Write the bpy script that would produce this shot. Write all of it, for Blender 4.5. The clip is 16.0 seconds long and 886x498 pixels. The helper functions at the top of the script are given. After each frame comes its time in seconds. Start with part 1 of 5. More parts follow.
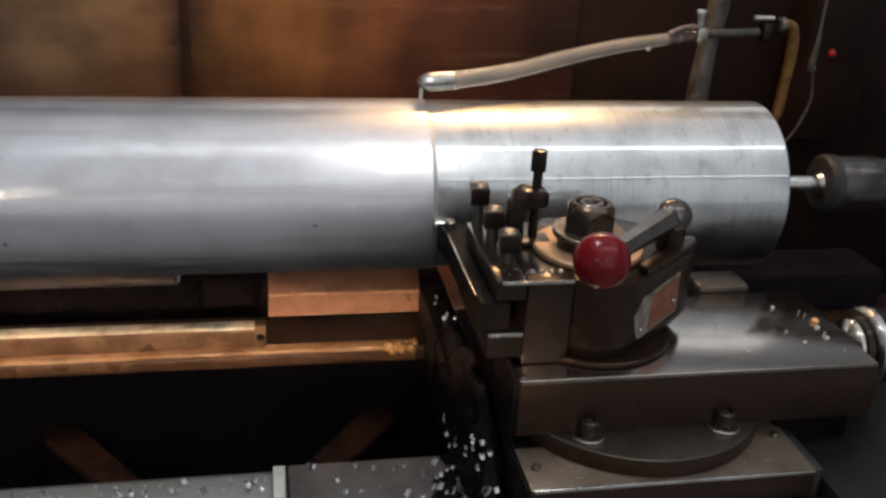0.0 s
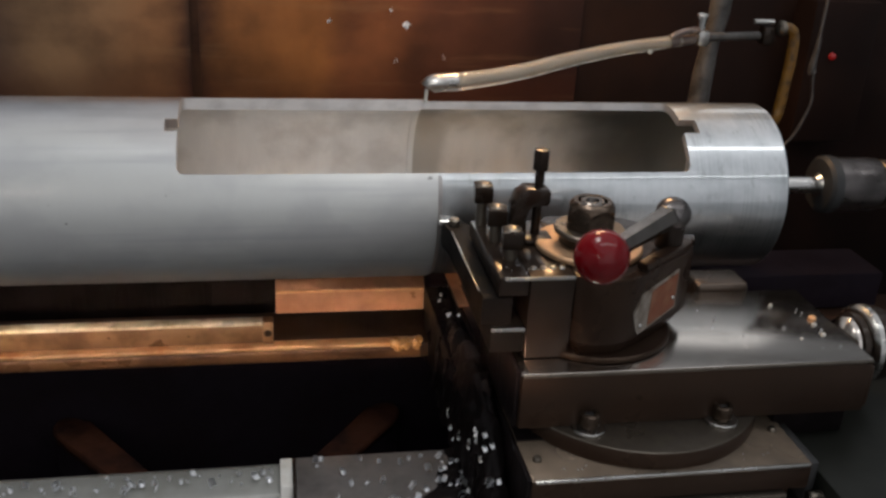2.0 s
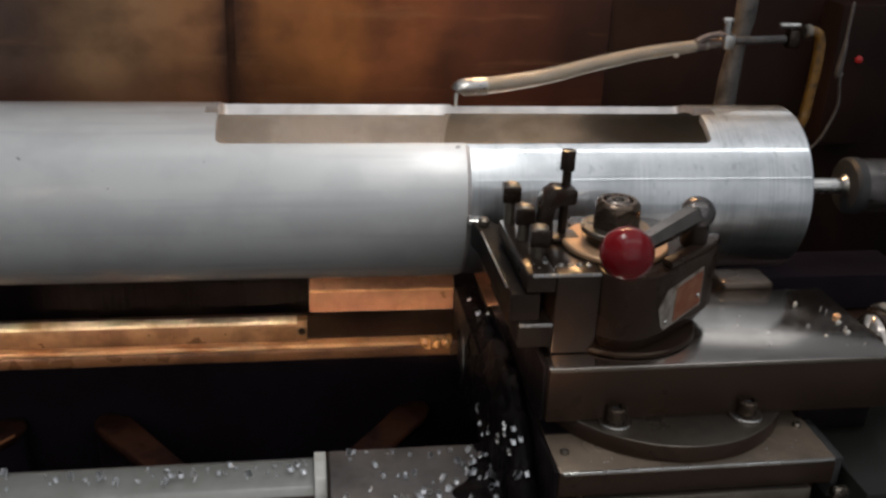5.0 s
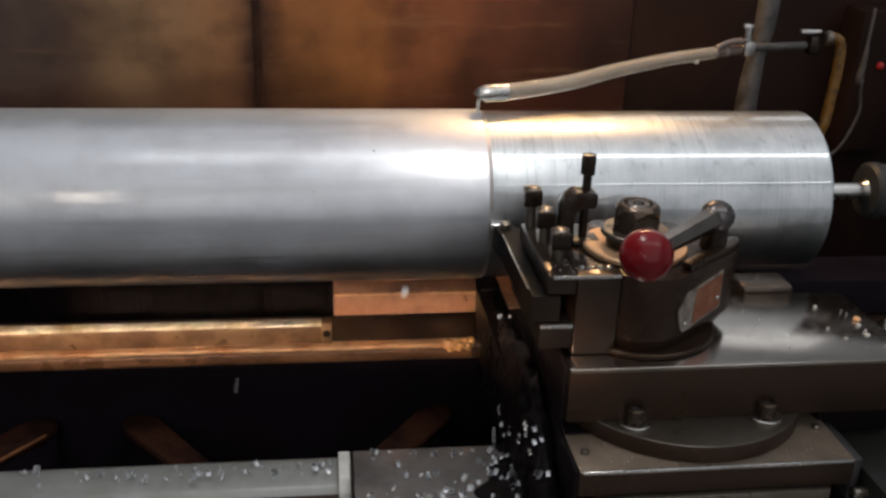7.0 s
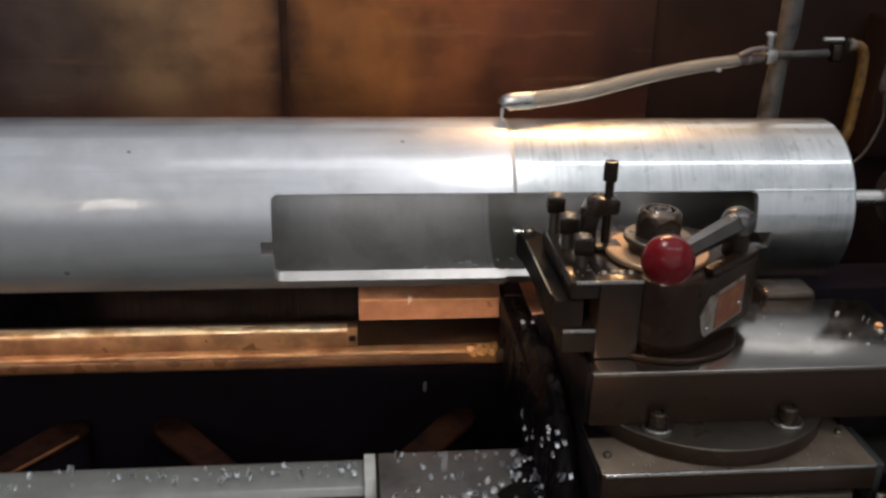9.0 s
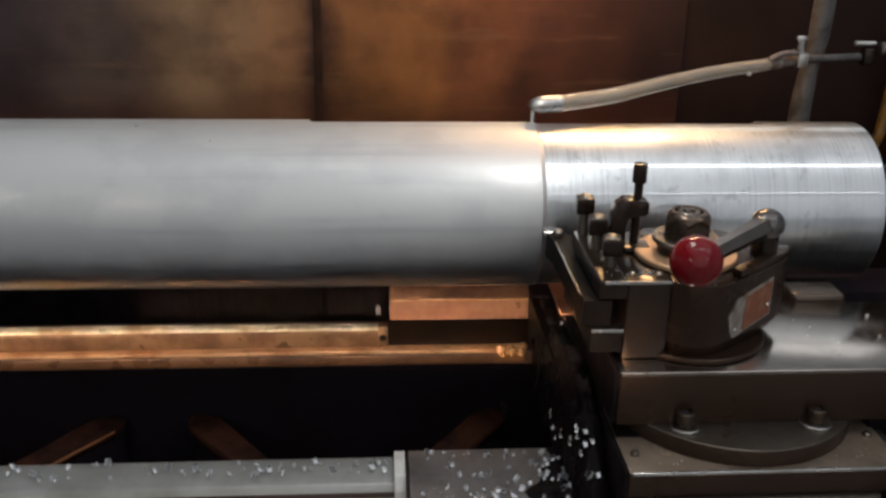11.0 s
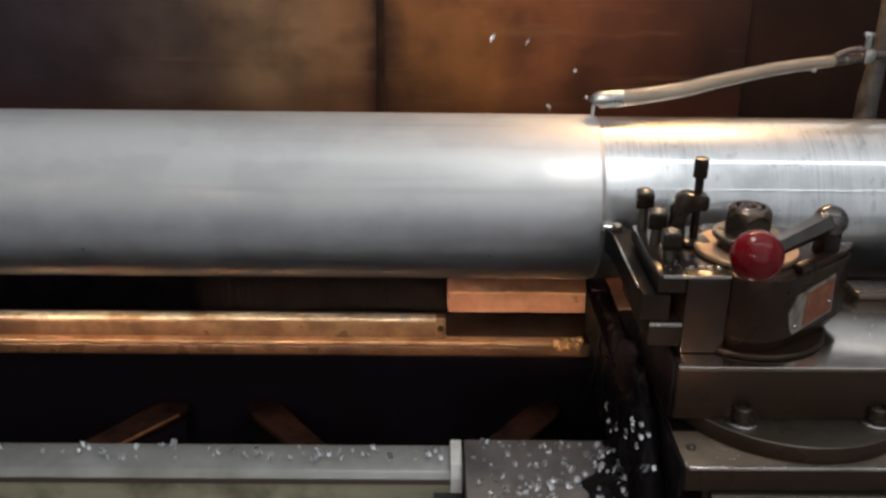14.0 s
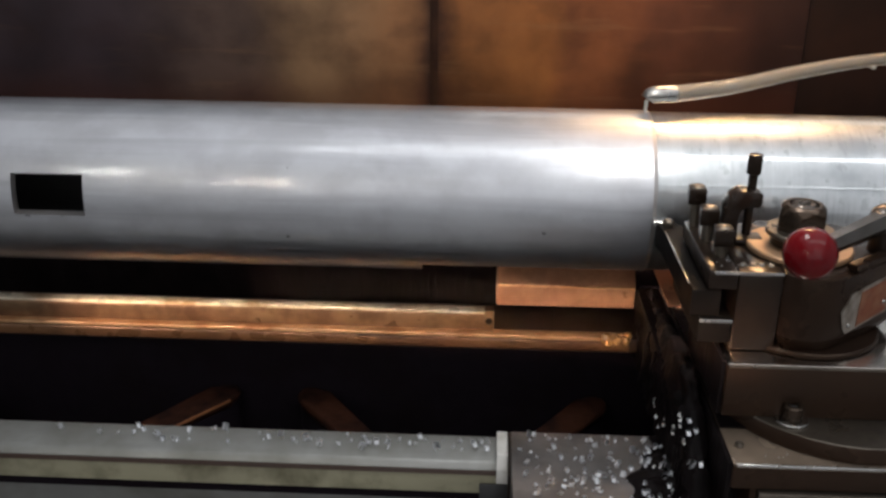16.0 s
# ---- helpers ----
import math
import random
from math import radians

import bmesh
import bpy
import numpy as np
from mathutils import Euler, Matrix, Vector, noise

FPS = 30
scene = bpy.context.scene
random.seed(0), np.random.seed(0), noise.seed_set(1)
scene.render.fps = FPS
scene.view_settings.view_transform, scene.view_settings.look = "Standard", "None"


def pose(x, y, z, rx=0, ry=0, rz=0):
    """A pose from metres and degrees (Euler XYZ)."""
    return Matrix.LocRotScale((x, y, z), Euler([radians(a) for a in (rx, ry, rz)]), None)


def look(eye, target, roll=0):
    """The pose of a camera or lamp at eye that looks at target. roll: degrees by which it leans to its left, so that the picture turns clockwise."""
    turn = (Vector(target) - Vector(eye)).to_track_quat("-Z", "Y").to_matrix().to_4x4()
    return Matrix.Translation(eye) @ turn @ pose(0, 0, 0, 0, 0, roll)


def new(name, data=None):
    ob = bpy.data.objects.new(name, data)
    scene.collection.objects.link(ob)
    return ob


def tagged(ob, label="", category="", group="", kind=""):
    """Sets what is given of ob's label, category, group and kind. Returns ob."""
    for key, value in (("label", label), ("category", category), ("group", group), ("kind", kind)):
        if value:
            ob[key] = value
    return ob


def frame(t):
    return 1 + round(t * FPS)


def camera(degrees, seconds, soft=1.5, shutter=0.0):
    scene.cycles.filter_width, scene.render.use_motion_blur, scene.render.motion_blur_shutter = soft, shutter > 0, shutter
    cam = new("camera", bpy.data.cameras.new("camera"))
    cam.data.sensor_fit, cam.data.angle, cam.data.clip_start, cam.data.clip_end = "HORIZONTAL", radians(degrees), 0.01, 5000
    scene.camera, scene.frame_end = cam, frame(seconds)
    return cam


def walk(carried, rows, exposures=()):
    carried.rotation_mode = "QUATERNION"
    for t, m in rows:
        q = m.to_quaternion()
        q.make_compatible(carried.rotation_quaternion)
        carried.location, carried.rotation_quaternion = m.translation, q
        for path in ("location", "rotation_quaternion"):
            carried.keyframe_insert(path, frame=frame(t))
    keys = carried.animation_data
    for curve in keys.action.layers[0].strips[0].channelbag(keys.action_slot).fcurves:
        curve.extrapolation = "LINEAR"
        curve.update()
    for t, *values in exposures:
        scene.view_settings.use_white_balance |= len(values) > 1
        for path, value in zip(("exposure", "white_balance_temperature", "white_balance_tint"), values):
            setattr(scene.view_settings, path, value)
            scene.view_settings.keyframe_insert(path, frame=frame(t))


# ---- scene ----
# The lathe's axis is the x axis, the tailstock towards +x, the operator's side towards -y.
cam = camera(50.0, 16.0, soft=2.7, shutter=0.2)
PATH = [
    (0, (-0.1363, -0.7387, 0.2762), (0.0088, -0.0213, -0.0467), 3.275),
    (0.5, (-0.1367, -0.7428, 0.2775), (0.0084, -0.0249, -0.0443), 3.346),
    (1, (-0.1370, -0.7465, 0.2779), (0.0070, -0.0279, -0.0428), 3.300),
    (1.5, (-0.1378, -0.7502, 0.2782), (0.0046, -0.0308, -0.0414), 3.254),
    (2, (-0.1385, -0.7543, 0.2778), (0.0024, -0.0348, -0.0422), 3.318),
    (2.5, (-0.1390, -0.7582, 0.2773), (-0.0009, -0.0377, -0.0416), 3.213),
    (3, (-0.1391, -0.7615, 0.2778), (-0.0056, -0.0395, -0.0398), 3.036),
    (3.5, (-0.1397, -0.7648, 0.2783), (-0.0098, -0.0419, -0.0386), 2.858),
    (4, (-0.1405, -0.7677, 0.2788), (-0.0135, -0.0442, -0.0381), 2.772),
    (6.5, (-0.1435, -0.7846, 0.2790), (-0.0431, -0.0537, -0.0304), 2.084),
    (7, (-0.1438, -0.7874, 0.2794), (-0.0457, -0.0557, -0.0289), 2.018),
    (7.5, (-0.1445, -0.7901, 0.2803), (-0.0487, -0.0578, -0.0272), 2.037),
    (8, (-0.1454, -0.7935, 0.2811), (-0.0538, -0.0600, -0.0248), 1.843),
    (8.5, (-0.1462, -0.7963, 0.2816), (-0.0602, -0.0612, -0.0223), 1.700),
    (9, (-0.1461, -0.7990, 0.2821), (-0.0673, -0.0626, -0.0203), 1.497),
    (11.5, (-0.1491, -0.8125, 0.2831), (-0.0997, -0.0721, -0.0159), 1.071),
    (12, (-0.1498, -0.8143, 0.2834), (-0.1063, -0.0738, -0.0161), 0.966),
    (12.5, (-0.1503, -0.8161, 0.2832), (-0.1151, -0.0752, -0.0165), 0.922),
    (13, (-0.1511, -0.8174, 0.2826), (-0.1247, -0.0766, -0.0181), 0.840),
    (13.5, (-0.1513, -0.8195, 0.2822), (-0.1346, -0.0785, -0.0189), 0.737),
    (14, (-0.1522, -0.8214, 0.2819), (-0.1438, -0.0804, -0.0195), 0.740),
    (14.5, (-0.1540, -0.8243, 0.2820), (-0.1536, -0.0835, -0.0200), 0.764),
    (15, (-0.1550, -0.8259, 0.2817), (-0.1640, -0.0857, -0.0216), 0.729),
    (15.5, (-0.1542, -0.8275, 0.2818), (-0.1753, -0.0880, -0.0226), 0.614),
    (16, (-0.1539, -0.8280, 0.2816), (-0.1857, -0.0893, -0.0238), 0.611),
]
walk(cam, [(t, look(eye, target, roll)) for t, eye, target, roll in PATH], [(0, 0.22), (4, 0.20), (9, 0.23), (12.5, 0.29), (16, 0.34)])

# ---- light ----
world = bpy.data.worlds.new("dim_workshop")
world.use_nodes = True
world.node_tree.nodes["Background"].inputs["Color"].default_value = (0.55, 0.62, 0.75, 1)
world.node_tree.nodes["Background"].inputs["Strength"].default_value = 0.02
scene.world = world


def area_lamp(name, eye, target, sx, sy, watts, colour):
    data = bpy.data.lights.new(name, "AREA")
    data.shape, data.size, data.size_y, data.energy, data.color = "RECTANGLE", sx, sy, watts, colour
    lamp = new(name, data)
    lamp.matrix_basis = look(eye, target)
    return lamp


# wide cool light from the workshop's ceiling
area_lamp("ceiling_light", (0.5, -1.3, 2.85), (0.5, -1.3, 0), 5.4, 6.0, 46, (0.935, 0.94, 1.0))
# two rows of fluorescent tubes along the lathe
area_lamp("fluorescent_row", (0.9, -0.90, 2.50), (0.9, -0.90, 0), 3.4, 0.24, 10, (0.95, 0.98, 1.0))
area_lamp("fluorescent_row", (1.6, -4.25, 2.60), (1.6, -4.25, 0), 4.4, 0.26, 12, (0.95, 0.98, 1.0))
# unseen broad fill behind the operator, added for the tube's bright front reflections
area_lamp("fill_light", (0.4, -4.9, 1.1), (0.4, 0, 1.1), 5.6, 2.8, 20, (0.95, 0.94, 0.99))
# unseen fill behind the lathe, above the guard, added for the slide's reflections
area_lamp("fill_light", (1.1, 2.45, 1.55), (1.1, 0, 1.55), 2.6, 1.3, 7, (0.95, 0.97, 1.0))
# white work lamp close above the cut
area_lamp("work_lamp", (0.003, -0.200, 0.255), (-0.014, -0.05, 0.04), 0.05, 0.12, 0.22, (1.0, 0.98, 0.95))
# warm machine lamp above the guard's side of the tube
area_lamp("work_lamp", (0.12, 0.17, 0.36), (0.09, 0.06, 0.0), 0.16, 0.02, 1.2, (1.0, 0.58, 0.26))


def spot_lamp(name, eye, target, watts, colour, cone, blend, radius):
    data = bpy.data.lights.new(name, "SPOT")
    data.energy, data.color, data.spot_size, data.spot_blend, data.shadow_soft_size = watts, colour, radians(cone), blend, radius
    lamp = new(name, data)
    lamp.matrix_basis = look(eye, target)
    return lamp


# unseen helper on the operator's side: narrow warm sheet of light added for the ways
ways_fill = area_lamp("ways_fill_light", (-0.66, -0.95, 0.31), (-0.20, -0.01, -0.120), 0.64, 0.03, 0.165, (1.0, 0.70, 0.50))
ways_fill.matrix_basis = look((-0.66, -0.95, 0.31), (-0.20, -0.01, -0.120), 9.7)
ways_fill.data.spread = radians(4.0)
# small lamps of the shop behind the operator
spot_lamp("shop_lamp", (-0.68, -1.44, 0.53), (-0.14, 0.0, 0.0), 1.7, (1.0, 0.88, 0.70), 40, 0.8, 0.035)
spot_lamp("shop_lamp", (-1.03, -1.29, 0.71), (-0.20, 0.0, -0.02), 2.2, (1.0, 0.96, 0.86), 50, 0.8, 0.03)


# ---- materials ----
def shader(name, colour, rough=0.5, metal=0.0, grain=0.25, scale=60.0, rough_var=0.12, bump=0.15, bump_scale=None,
           stretch=(1, 1, 1), stain=None, stain_scale=6.0, stain_amount=0.5, coat=0.0, spec=0.5, coat_rough=0.12, tint=(1, 1, 1)):
    """A procedural surface: fine grain, larger stains and relief, in metres."""
    m = bpy.data.materials.new(name)
    m.use_nodes = True
    nt = m.node_tree
    bsdf = nt.nodes["Principled BSDF"]
    L = nt.links.new

    def node(kind, **inputs):
        n = nt.nodes.new(kind)
        for k, v in inputs.items():
            n.inputs[k].default_value = v
        return n

    coord = nt.nodes.new("ShaderNodeTexCoord")
    mapping = node("ShaderNodeMapping", Scale=stretch)
    L(coord.outputs["Object"], mapping.inputs["Vector"])
    fine = node("ShaderNodeTexNoise", Scale=scale, Detail=6.0, Roughness=0.6)
    L(mapping.outputs["Vector"], fine.inputs["Vector"])
    broad = node("ShaderNodeTexNoise", Scale=stain_scale, Detail=4.0, Roughness=0.55)
    L(coord.outputs["Object"], broad.inputs["Vector"])
    dark = [c * (1 - grain) for c in colour]
    light = [min(1.0, c * (1 + grain)) for c in colour]
    ramp = nt.nodes.new("ShaderNodeMix")
    ramp.data_type = "RGBA"
    ramp.inputs["A"].default_value, ramp.inputs["B"].default_value = (*dark, 1), (*light, 1)
    L(fine.outputs["Fac"], ramp.inputs["Factor"])
    out = ramp.outputs["Result"]
    if stain:
        spread = node("ShaderNodeMapRange")
        spread.inputs["From Min"].default_value, spread.inputs["From Max"].default_value = 0.45, 0.65
        spread.inputs["To Max"].default_value = stain_amount
        L(broad.outputs["Fac"], spread.inputs["Value"])
        mix = nt.nodes.new("ShaderNodeMix")
        mix.data_type = "RGBA"
        mix.inputs["B"].default_value = (*stain, 1)
        L(spread.outputs["Result"], mix.inputs["Factor"])
        L(out, mix.inputs["A"])
        out = mix.outputs["Result"]
    L(out, bsdf.inputs["Base Color"])
    rr = node("ShaderNodeMapRange")
    rr.inputs["To Min"].default_value, rr.inputs["To Max"].default_value = max(0.03, rough - rough_var), min(1, rough + rough_var)
    rr.inputs["From Min"].default_value, rr.inputs["From Max"].default_value = 0.3, 0.7
    L((broad if rough_var > 0.08 else fine).outputs["Fac"], rr.inputs["Value"])
    L(rr.outputs["Result"], bsdf.inputs["Roughness"])
    bsdf.inputs["Metallic"].default_value = metal
    bsdf.inputs["Specular IOR Level"].default_value = spec
    bsdf.inputs["Specular Tint"].default_value = (*tint, 1)
    bsdf.inputs["Coat Weight"].default_value = coat
    bsdf.inputs["Coat Roughness"].default_value = coat_rough
    if bump:
        rel = fine
        if bump_scale:
            rel = node("ShaderNodeTexNoise", Scale=bump_scale, Detail=3.0)
            L(mapping.outputs["Vector"], rel.inputs["Vector"])
        b = node("ShaderNodeBump", Strength=bump, Distance=0.001)
        L(rel.outputs["Fac"], b.inputs["Height"])
        L(b.outputs["Normal"], bsdf.inputs["Normal"])
    return m


def brushed(m, amount, turn=0.25):
    """Fine turning marks round the x axis spread the gloss along the axis."""
    nt = m.node_tree
    tangent = nt.nodes.new("ShaderNodeTangent")
    tangent.direction_type, tangent.axis = "RADIAL", "X"
    bsdf = nt.nodes["Principled BSDF"]
    nt.links.new(tangent.outputs["Tangent"], bsdf.inputs["Tangent"])
    bsdf.inputs["Anisotropic"].default_value = amount
    bsdf.inputs["Coat IOR"].default_value = 2.1
    bsdf.inputs["Anisotropic Rotation"].default_value = turn
    return m


def angle_mask(nt, centre, low, high, blur):
    """1 on the side of a round bar that faces centre degrees on the bar's own scale, falling to 0 between the cosines high and low."""
    L = nt.links.new
    coord = nt.nodes.new("ShaderNodeTexCoord")
    flat = nt.nodes.new("ShaderNodeVectorMath")
    flat.operation, flat.inputs[1].default_value = "MULTIPLY", (0, 1, 1)
    unit = nt.nodes.new("ShaderNodeVectorMath")
    unit.operation = "NORMALIZE"
    toward = nt.nodes.new("ShaderNodeVectorMath")
    toward.operation, toward.inputs[1].default_value = "DOT_PRODUCT", (0, -math.cos(radians(centre)), math.sin(radians(centre)))
    wobble = nt.nodes.new("ShaderNodeTexNoise")
    wobble.inputs["Scale"].default_value, wobble.inputs["Detail"].default_value = 13.0, 4.0
    add = nt.nodes.new("ShaderNodeMath")
    add.operation, add.inputs[1].default_value = "MULTIPLY_ADD", blur
    edge = nt.nodes.new("ShaderNodeMapRange")
    edge.interpolation_type = "SMOOTHSTEP"
    edge.inputs["From Min"].default_value, edge.inputs["From Max"].default_value = low + blur / 2, high + blur / 2
    L(coord.outputs["Object"], flat.inputs[0])
    L(flat.outputs["Vector"], unit.inputs[0])
    L(unit.outputs["Vector"], toward.inputs[0])
    L(coord.outputs["Object"], wobble.inputs["Vector"])
    L(wobble.outputs["Fac"], add.inputs[0])
    L(toward.outputs["Value"], add.inputs[2])
    L(add.outputs["Value"], edge.inputs["Value"])
    return edge.outputs["Result"]


def blend_value(nt, socket, target, factor, amount):
    """Push what feeds a socket towards target where factor is 1."""
    mix = nt.nodes.new("ShaderNodeMix")
    kind = "RGBA" if isinstance(target, tuple) else "FLOAT"
    mix.data_type = kind
    times = nt.nodes.new("ShaderNodeMath")
    times.operation, times.inputs[1].default_value = "MULTIPLY", amount
    nt.links.new(factor, times.inputs[0])
    slot = 0 if kind == "FLOAT" else 6
    nt.links.new(times.outputs["Value"], mix.inputs[0])
    if socket.is_linked:
        nt.links.new(socket.links[0].from_socket, mix.inputs[2 + (4 if slot else 0)])
    else:
        mix.inputs[2 + (4 if slot else 0)].default_value = socket.default_value
    mix.inputs[3 + (4 if slot else 0)].default_value = (*target, 1) if kind == "RGBA" else target
    nt.links.new(mix.outputs[2 if slot else 0], socket)


def spots(nt, scale, stretch, low, high, detail=3.0):
    """A mask of scattered marks."""
    coord, mapping = nt.nodes.new("ShaderNodeTexCoord"), nt.nodes.new("ShaderNodeMapping")
    mapping.inputs["Scale"].default_value = stretch
    tex = nt.nodes.new("ShaderNodeTexNoise")
    tex.inputs["Scale"].default_value, tex.inputs["Detail"].default_value = scale, detail
    edge = nt.nodes.new("ShaderNodeMapRange")
    edge.interpolation_type = "SMOOTHSTEP"
    edge.inputs["From Min"].default_value, edge.inputs["From Max"].default_value = low, high
    nt.links.new(coord.outputs["Object"], mapping.inputs["Vector"])
    nt.links.new(mapping.outputs["Vector"], tex.inputs["Vector"])
    nt.links.new(tex.outputs["Fac"], edge.inputs["Value"])
    return edge.outputs["Result"]


def rolled_skin(m):
    """The raw tube: one side dull and etched, the other polished by handling, with drawn streaks, scuffs and dents."""
    nt = m.node_tree
    bsdf = nt.nodes["Principled BSDF"]
    dull = angle_mask(nt, -100, 0.0, 0.55, 0.25)
    streak = spots(nt, 200, (0.06, 1, 1), 0.52, 0.66)
    scuff = spots(nt, 34, (0.45, 1, 1), 0.55, 0.66, 5.0)
    dent = spots(nt, 95, (1, 1, 1), 0.79, 0.81, 1.0)
    blend_value(nt, bsdf.inputs["Roughness"], 0.34, streak, 0.7)
    blend_value(nt, bsdf.inputs["Roughness"], 0.39, scuff, 0.7)
    blend_value(nt, bsdf.inputs["Roughness"], 0.56, dull, 0.85)
    blend_value(nt, bsdf.inputs["Coat Weight"], 0.25, dull, 1.0)
    blend_value(nt, bsdf.inputs["Metallic"], 0.72, dull, 1.0)
    blend_value(nt, bsdf.inputs["Base Color"], (0.565, 0.57, 0.553), dull, 0.9)
    blend_value(nt, bsdf.inputs["Base Color"], (0.40, 0.40, 0.42), spots(nt, 60, (0.05, 1, 1), 0.50, 0.68), 0.55)
    blend_value(nt, bsdf.inputs["Base Color"], (0.43, 0.43, 0.44), spots(nt, 24, (0.7, 1, 1), 0.46, 0.64, 6.0), 0.4)
    blend_value(nt, bsdf.inputs["Base Color"], (0.16, 0.15, 0.15), dent, 0.8)
    lines = nt.nodes.new("ShaderNodeTexNoise")
    lines.inputs["Scale"].default_value, lines.inputs["Detail"].default_value = 900.0, 3.0
    coord, mapping, drawn = nt.nodes.new("ShaderNodeTexCoord"), nt.nodes.new("ShaderNodeMapping"), nt.nodes.new("ShaderNodeBump")
    mapping.inputs["Scale"].default_value = (0.04, 1, 1)
    drawn.inputs["Strength"].default_value, drawn.inputs["Distance"].default_value = 0.22, 0.0006
    nt.links.new(coord.outputs["Object"], mapping.inputs["Vector"])
    nt.links.new(mapping.outputs["Vector"], lines.inputs["Vector"])
    nt.links.new(lines.outputs["Fac"], drawn.inputs["Height"])
    nt.links.new(drawn.outputs["Normal"], bsdf.inputs["Coat Normal"])
    bsdf.inputs["Coat IOR"].default_value = 1.8
    return m


def chatter(m):
    """The turned length: patches of dark and bright rings left by the tool, and drying coolant."""
    nt = m.node_tree
    bsdf = nt.nodes["Principled BSDF"]
    rings = spots(nt, 420, (1, 0.012, 0.012), 0.50, 0.62, 2.0)
    patch = spots(nt, 19, (0.7, 1, 1), 0.44, 0.60, 3.0)
    both = nt.nodes.new("ShaderNodeMath")
    both.operation = "MULTIPLY"
    nt.links.new(rings, both.inputs[0])
    nt.links.new(patch, both.inputs[1])
    blend_value(nt, bsdf.inputs["Base Color"], (0.20, 0.215, 0.225), both.outputs["Value"], 0.26)
    blend_value(nt, bsdf.inputs["Base Color"], (0.30, 0.32, 0.32), spots(nt, 70, (1.6, 1, 1), 0.60, 0.68, 4.0), 0.5)
    return m


def bore_fade(m, x0, x1, colour, ragged=0.12):
    """Darkens the bore's colour towards x1, with a ragged edge."""
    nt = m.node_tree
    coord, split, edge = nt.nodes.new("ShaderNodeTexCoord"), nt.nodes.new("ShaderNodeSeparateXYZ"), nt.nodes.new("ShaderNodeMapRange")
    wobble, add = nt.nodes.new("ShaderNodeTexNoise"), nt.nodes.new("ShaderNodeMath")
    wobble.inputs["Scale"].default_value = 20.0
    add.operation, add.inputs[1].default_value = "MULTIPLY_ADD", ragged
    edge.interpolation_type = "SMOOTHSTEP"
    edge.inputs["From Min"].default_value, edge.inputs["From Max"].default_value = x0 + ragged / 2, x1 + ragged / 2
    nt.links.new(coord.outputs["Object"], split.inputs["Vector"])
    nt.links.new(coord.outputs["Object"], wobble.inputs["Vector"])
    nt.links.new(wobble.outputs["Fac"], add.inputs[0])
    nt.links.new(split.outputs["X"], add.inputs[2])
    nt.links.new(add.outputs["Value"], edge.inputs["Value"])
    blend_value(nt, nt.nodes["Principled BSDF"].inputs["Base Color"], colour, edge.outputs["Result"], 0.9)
    return m


RAW_ALU = shader("raw_aluminium", (0.60, 0.61, 0.635), 0.47, 1.0, 0.08, 30, 0.05, 0.22, 55, (1, 0.6, 0.6), (0.50, 0.50, 0.525), 26.0, 0.7, coat=1.0, coat_rough=0.06)
TURNED_ALU = brushed(shader("turned_aluminium", (0.55, 0.575, 0.585), 0.41, 1.0, 0.16, 260, 0.07, 0.006, None, (1, 0.02, 0.02), (0.37, 0.395, 0.41), 30.0, 0.75, coat=1.0, coat_rough=0.025), 0.4)
CUT_ALU = shader("milled_aluminium", (0.60, 0.575, 0.56), 0.52, 1.0, 0.2, 120, 0.05, 0.1, None, (0.2, 1, 1), (0.40, 0.38, 0.37), 40, 0.6)
BORE_ALU = shader("bored_aluminium", (0.90, 0.885, 0.865), 0.55, 1.0, 0.12, 80, 0.06, 0.15, None, (1, 0.2, 0.2), (0.6, 0.57, 0.54), 22, 0.5)
BORE_DARK = shader("oily_bored_aluminium", (0.76, 0.74, 0.71), 0.48, 1.0, 0.15, 80, 0.08, 0.15, None, (1, 0.2, 0.2), (0.48, 0.46, 0.42), 22, 0.7)
GUNMETAL = shader("black_gunmetal", (0.125, 0.114, 0.110), 0.30, 0.9, 0.25, 90, 0.08, 0.1, None, (0.3, 1, 1), (0.035, 0.031, 0.030), 35, 0.6)
GREASE = shader("amber_grease_and_chips", (0.62, 0.33, 0.13), 0.28, 0.2, 0.45, 220, 0.1, 0.9, 260, (1, 1, 1), (0.28, 0.12, 0.04), 70, 0.7, coat=0.6)
rolled_skin(RAW_ALU)
chatter(TURNED_ALU)
bore_fade(BORE_DARK, 0.10, 0.18, (0.29, 0.275, 0.25))
bore_fade(BORE_DARK, 0.022, 0.004, (0.52, 0.495, 0.455), 0.06)
# the unlit bore towards the headstock is painted dark
bore_fade(BORE_ALU, -0.27, -0.40, (0.07, 0.065, 0.065))
TOOL_STEEL = shader("oily_tool_steel", (0.006, 0.005, 0.0045), 0.5, 0.0, 0.3, 90, 0.10, 0.12, None, (1, 1, 1), (0.011, 0.009, 0.008), 30, 0.6, spec=0.06)
BLACK_OXIDE = shader("black_oxide_steel", (0.0105, 0.0068, 0.0050), 0.34, 0.0, 0.35, 90, 0.10, 0.12, None, (1, 1, 1), (0.017, 0.011, 0.008), 20, 0.5, spec=0.2, coat=0.30, coat_rough=0.10, tint=(1.0, 0.72, 0.52))
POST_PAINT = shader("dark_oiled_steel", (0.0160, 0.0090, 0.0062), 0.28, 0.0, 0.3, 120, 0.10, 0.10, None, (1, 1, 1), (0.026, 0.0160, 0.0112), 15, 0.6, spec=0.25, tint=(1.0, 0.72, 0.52))
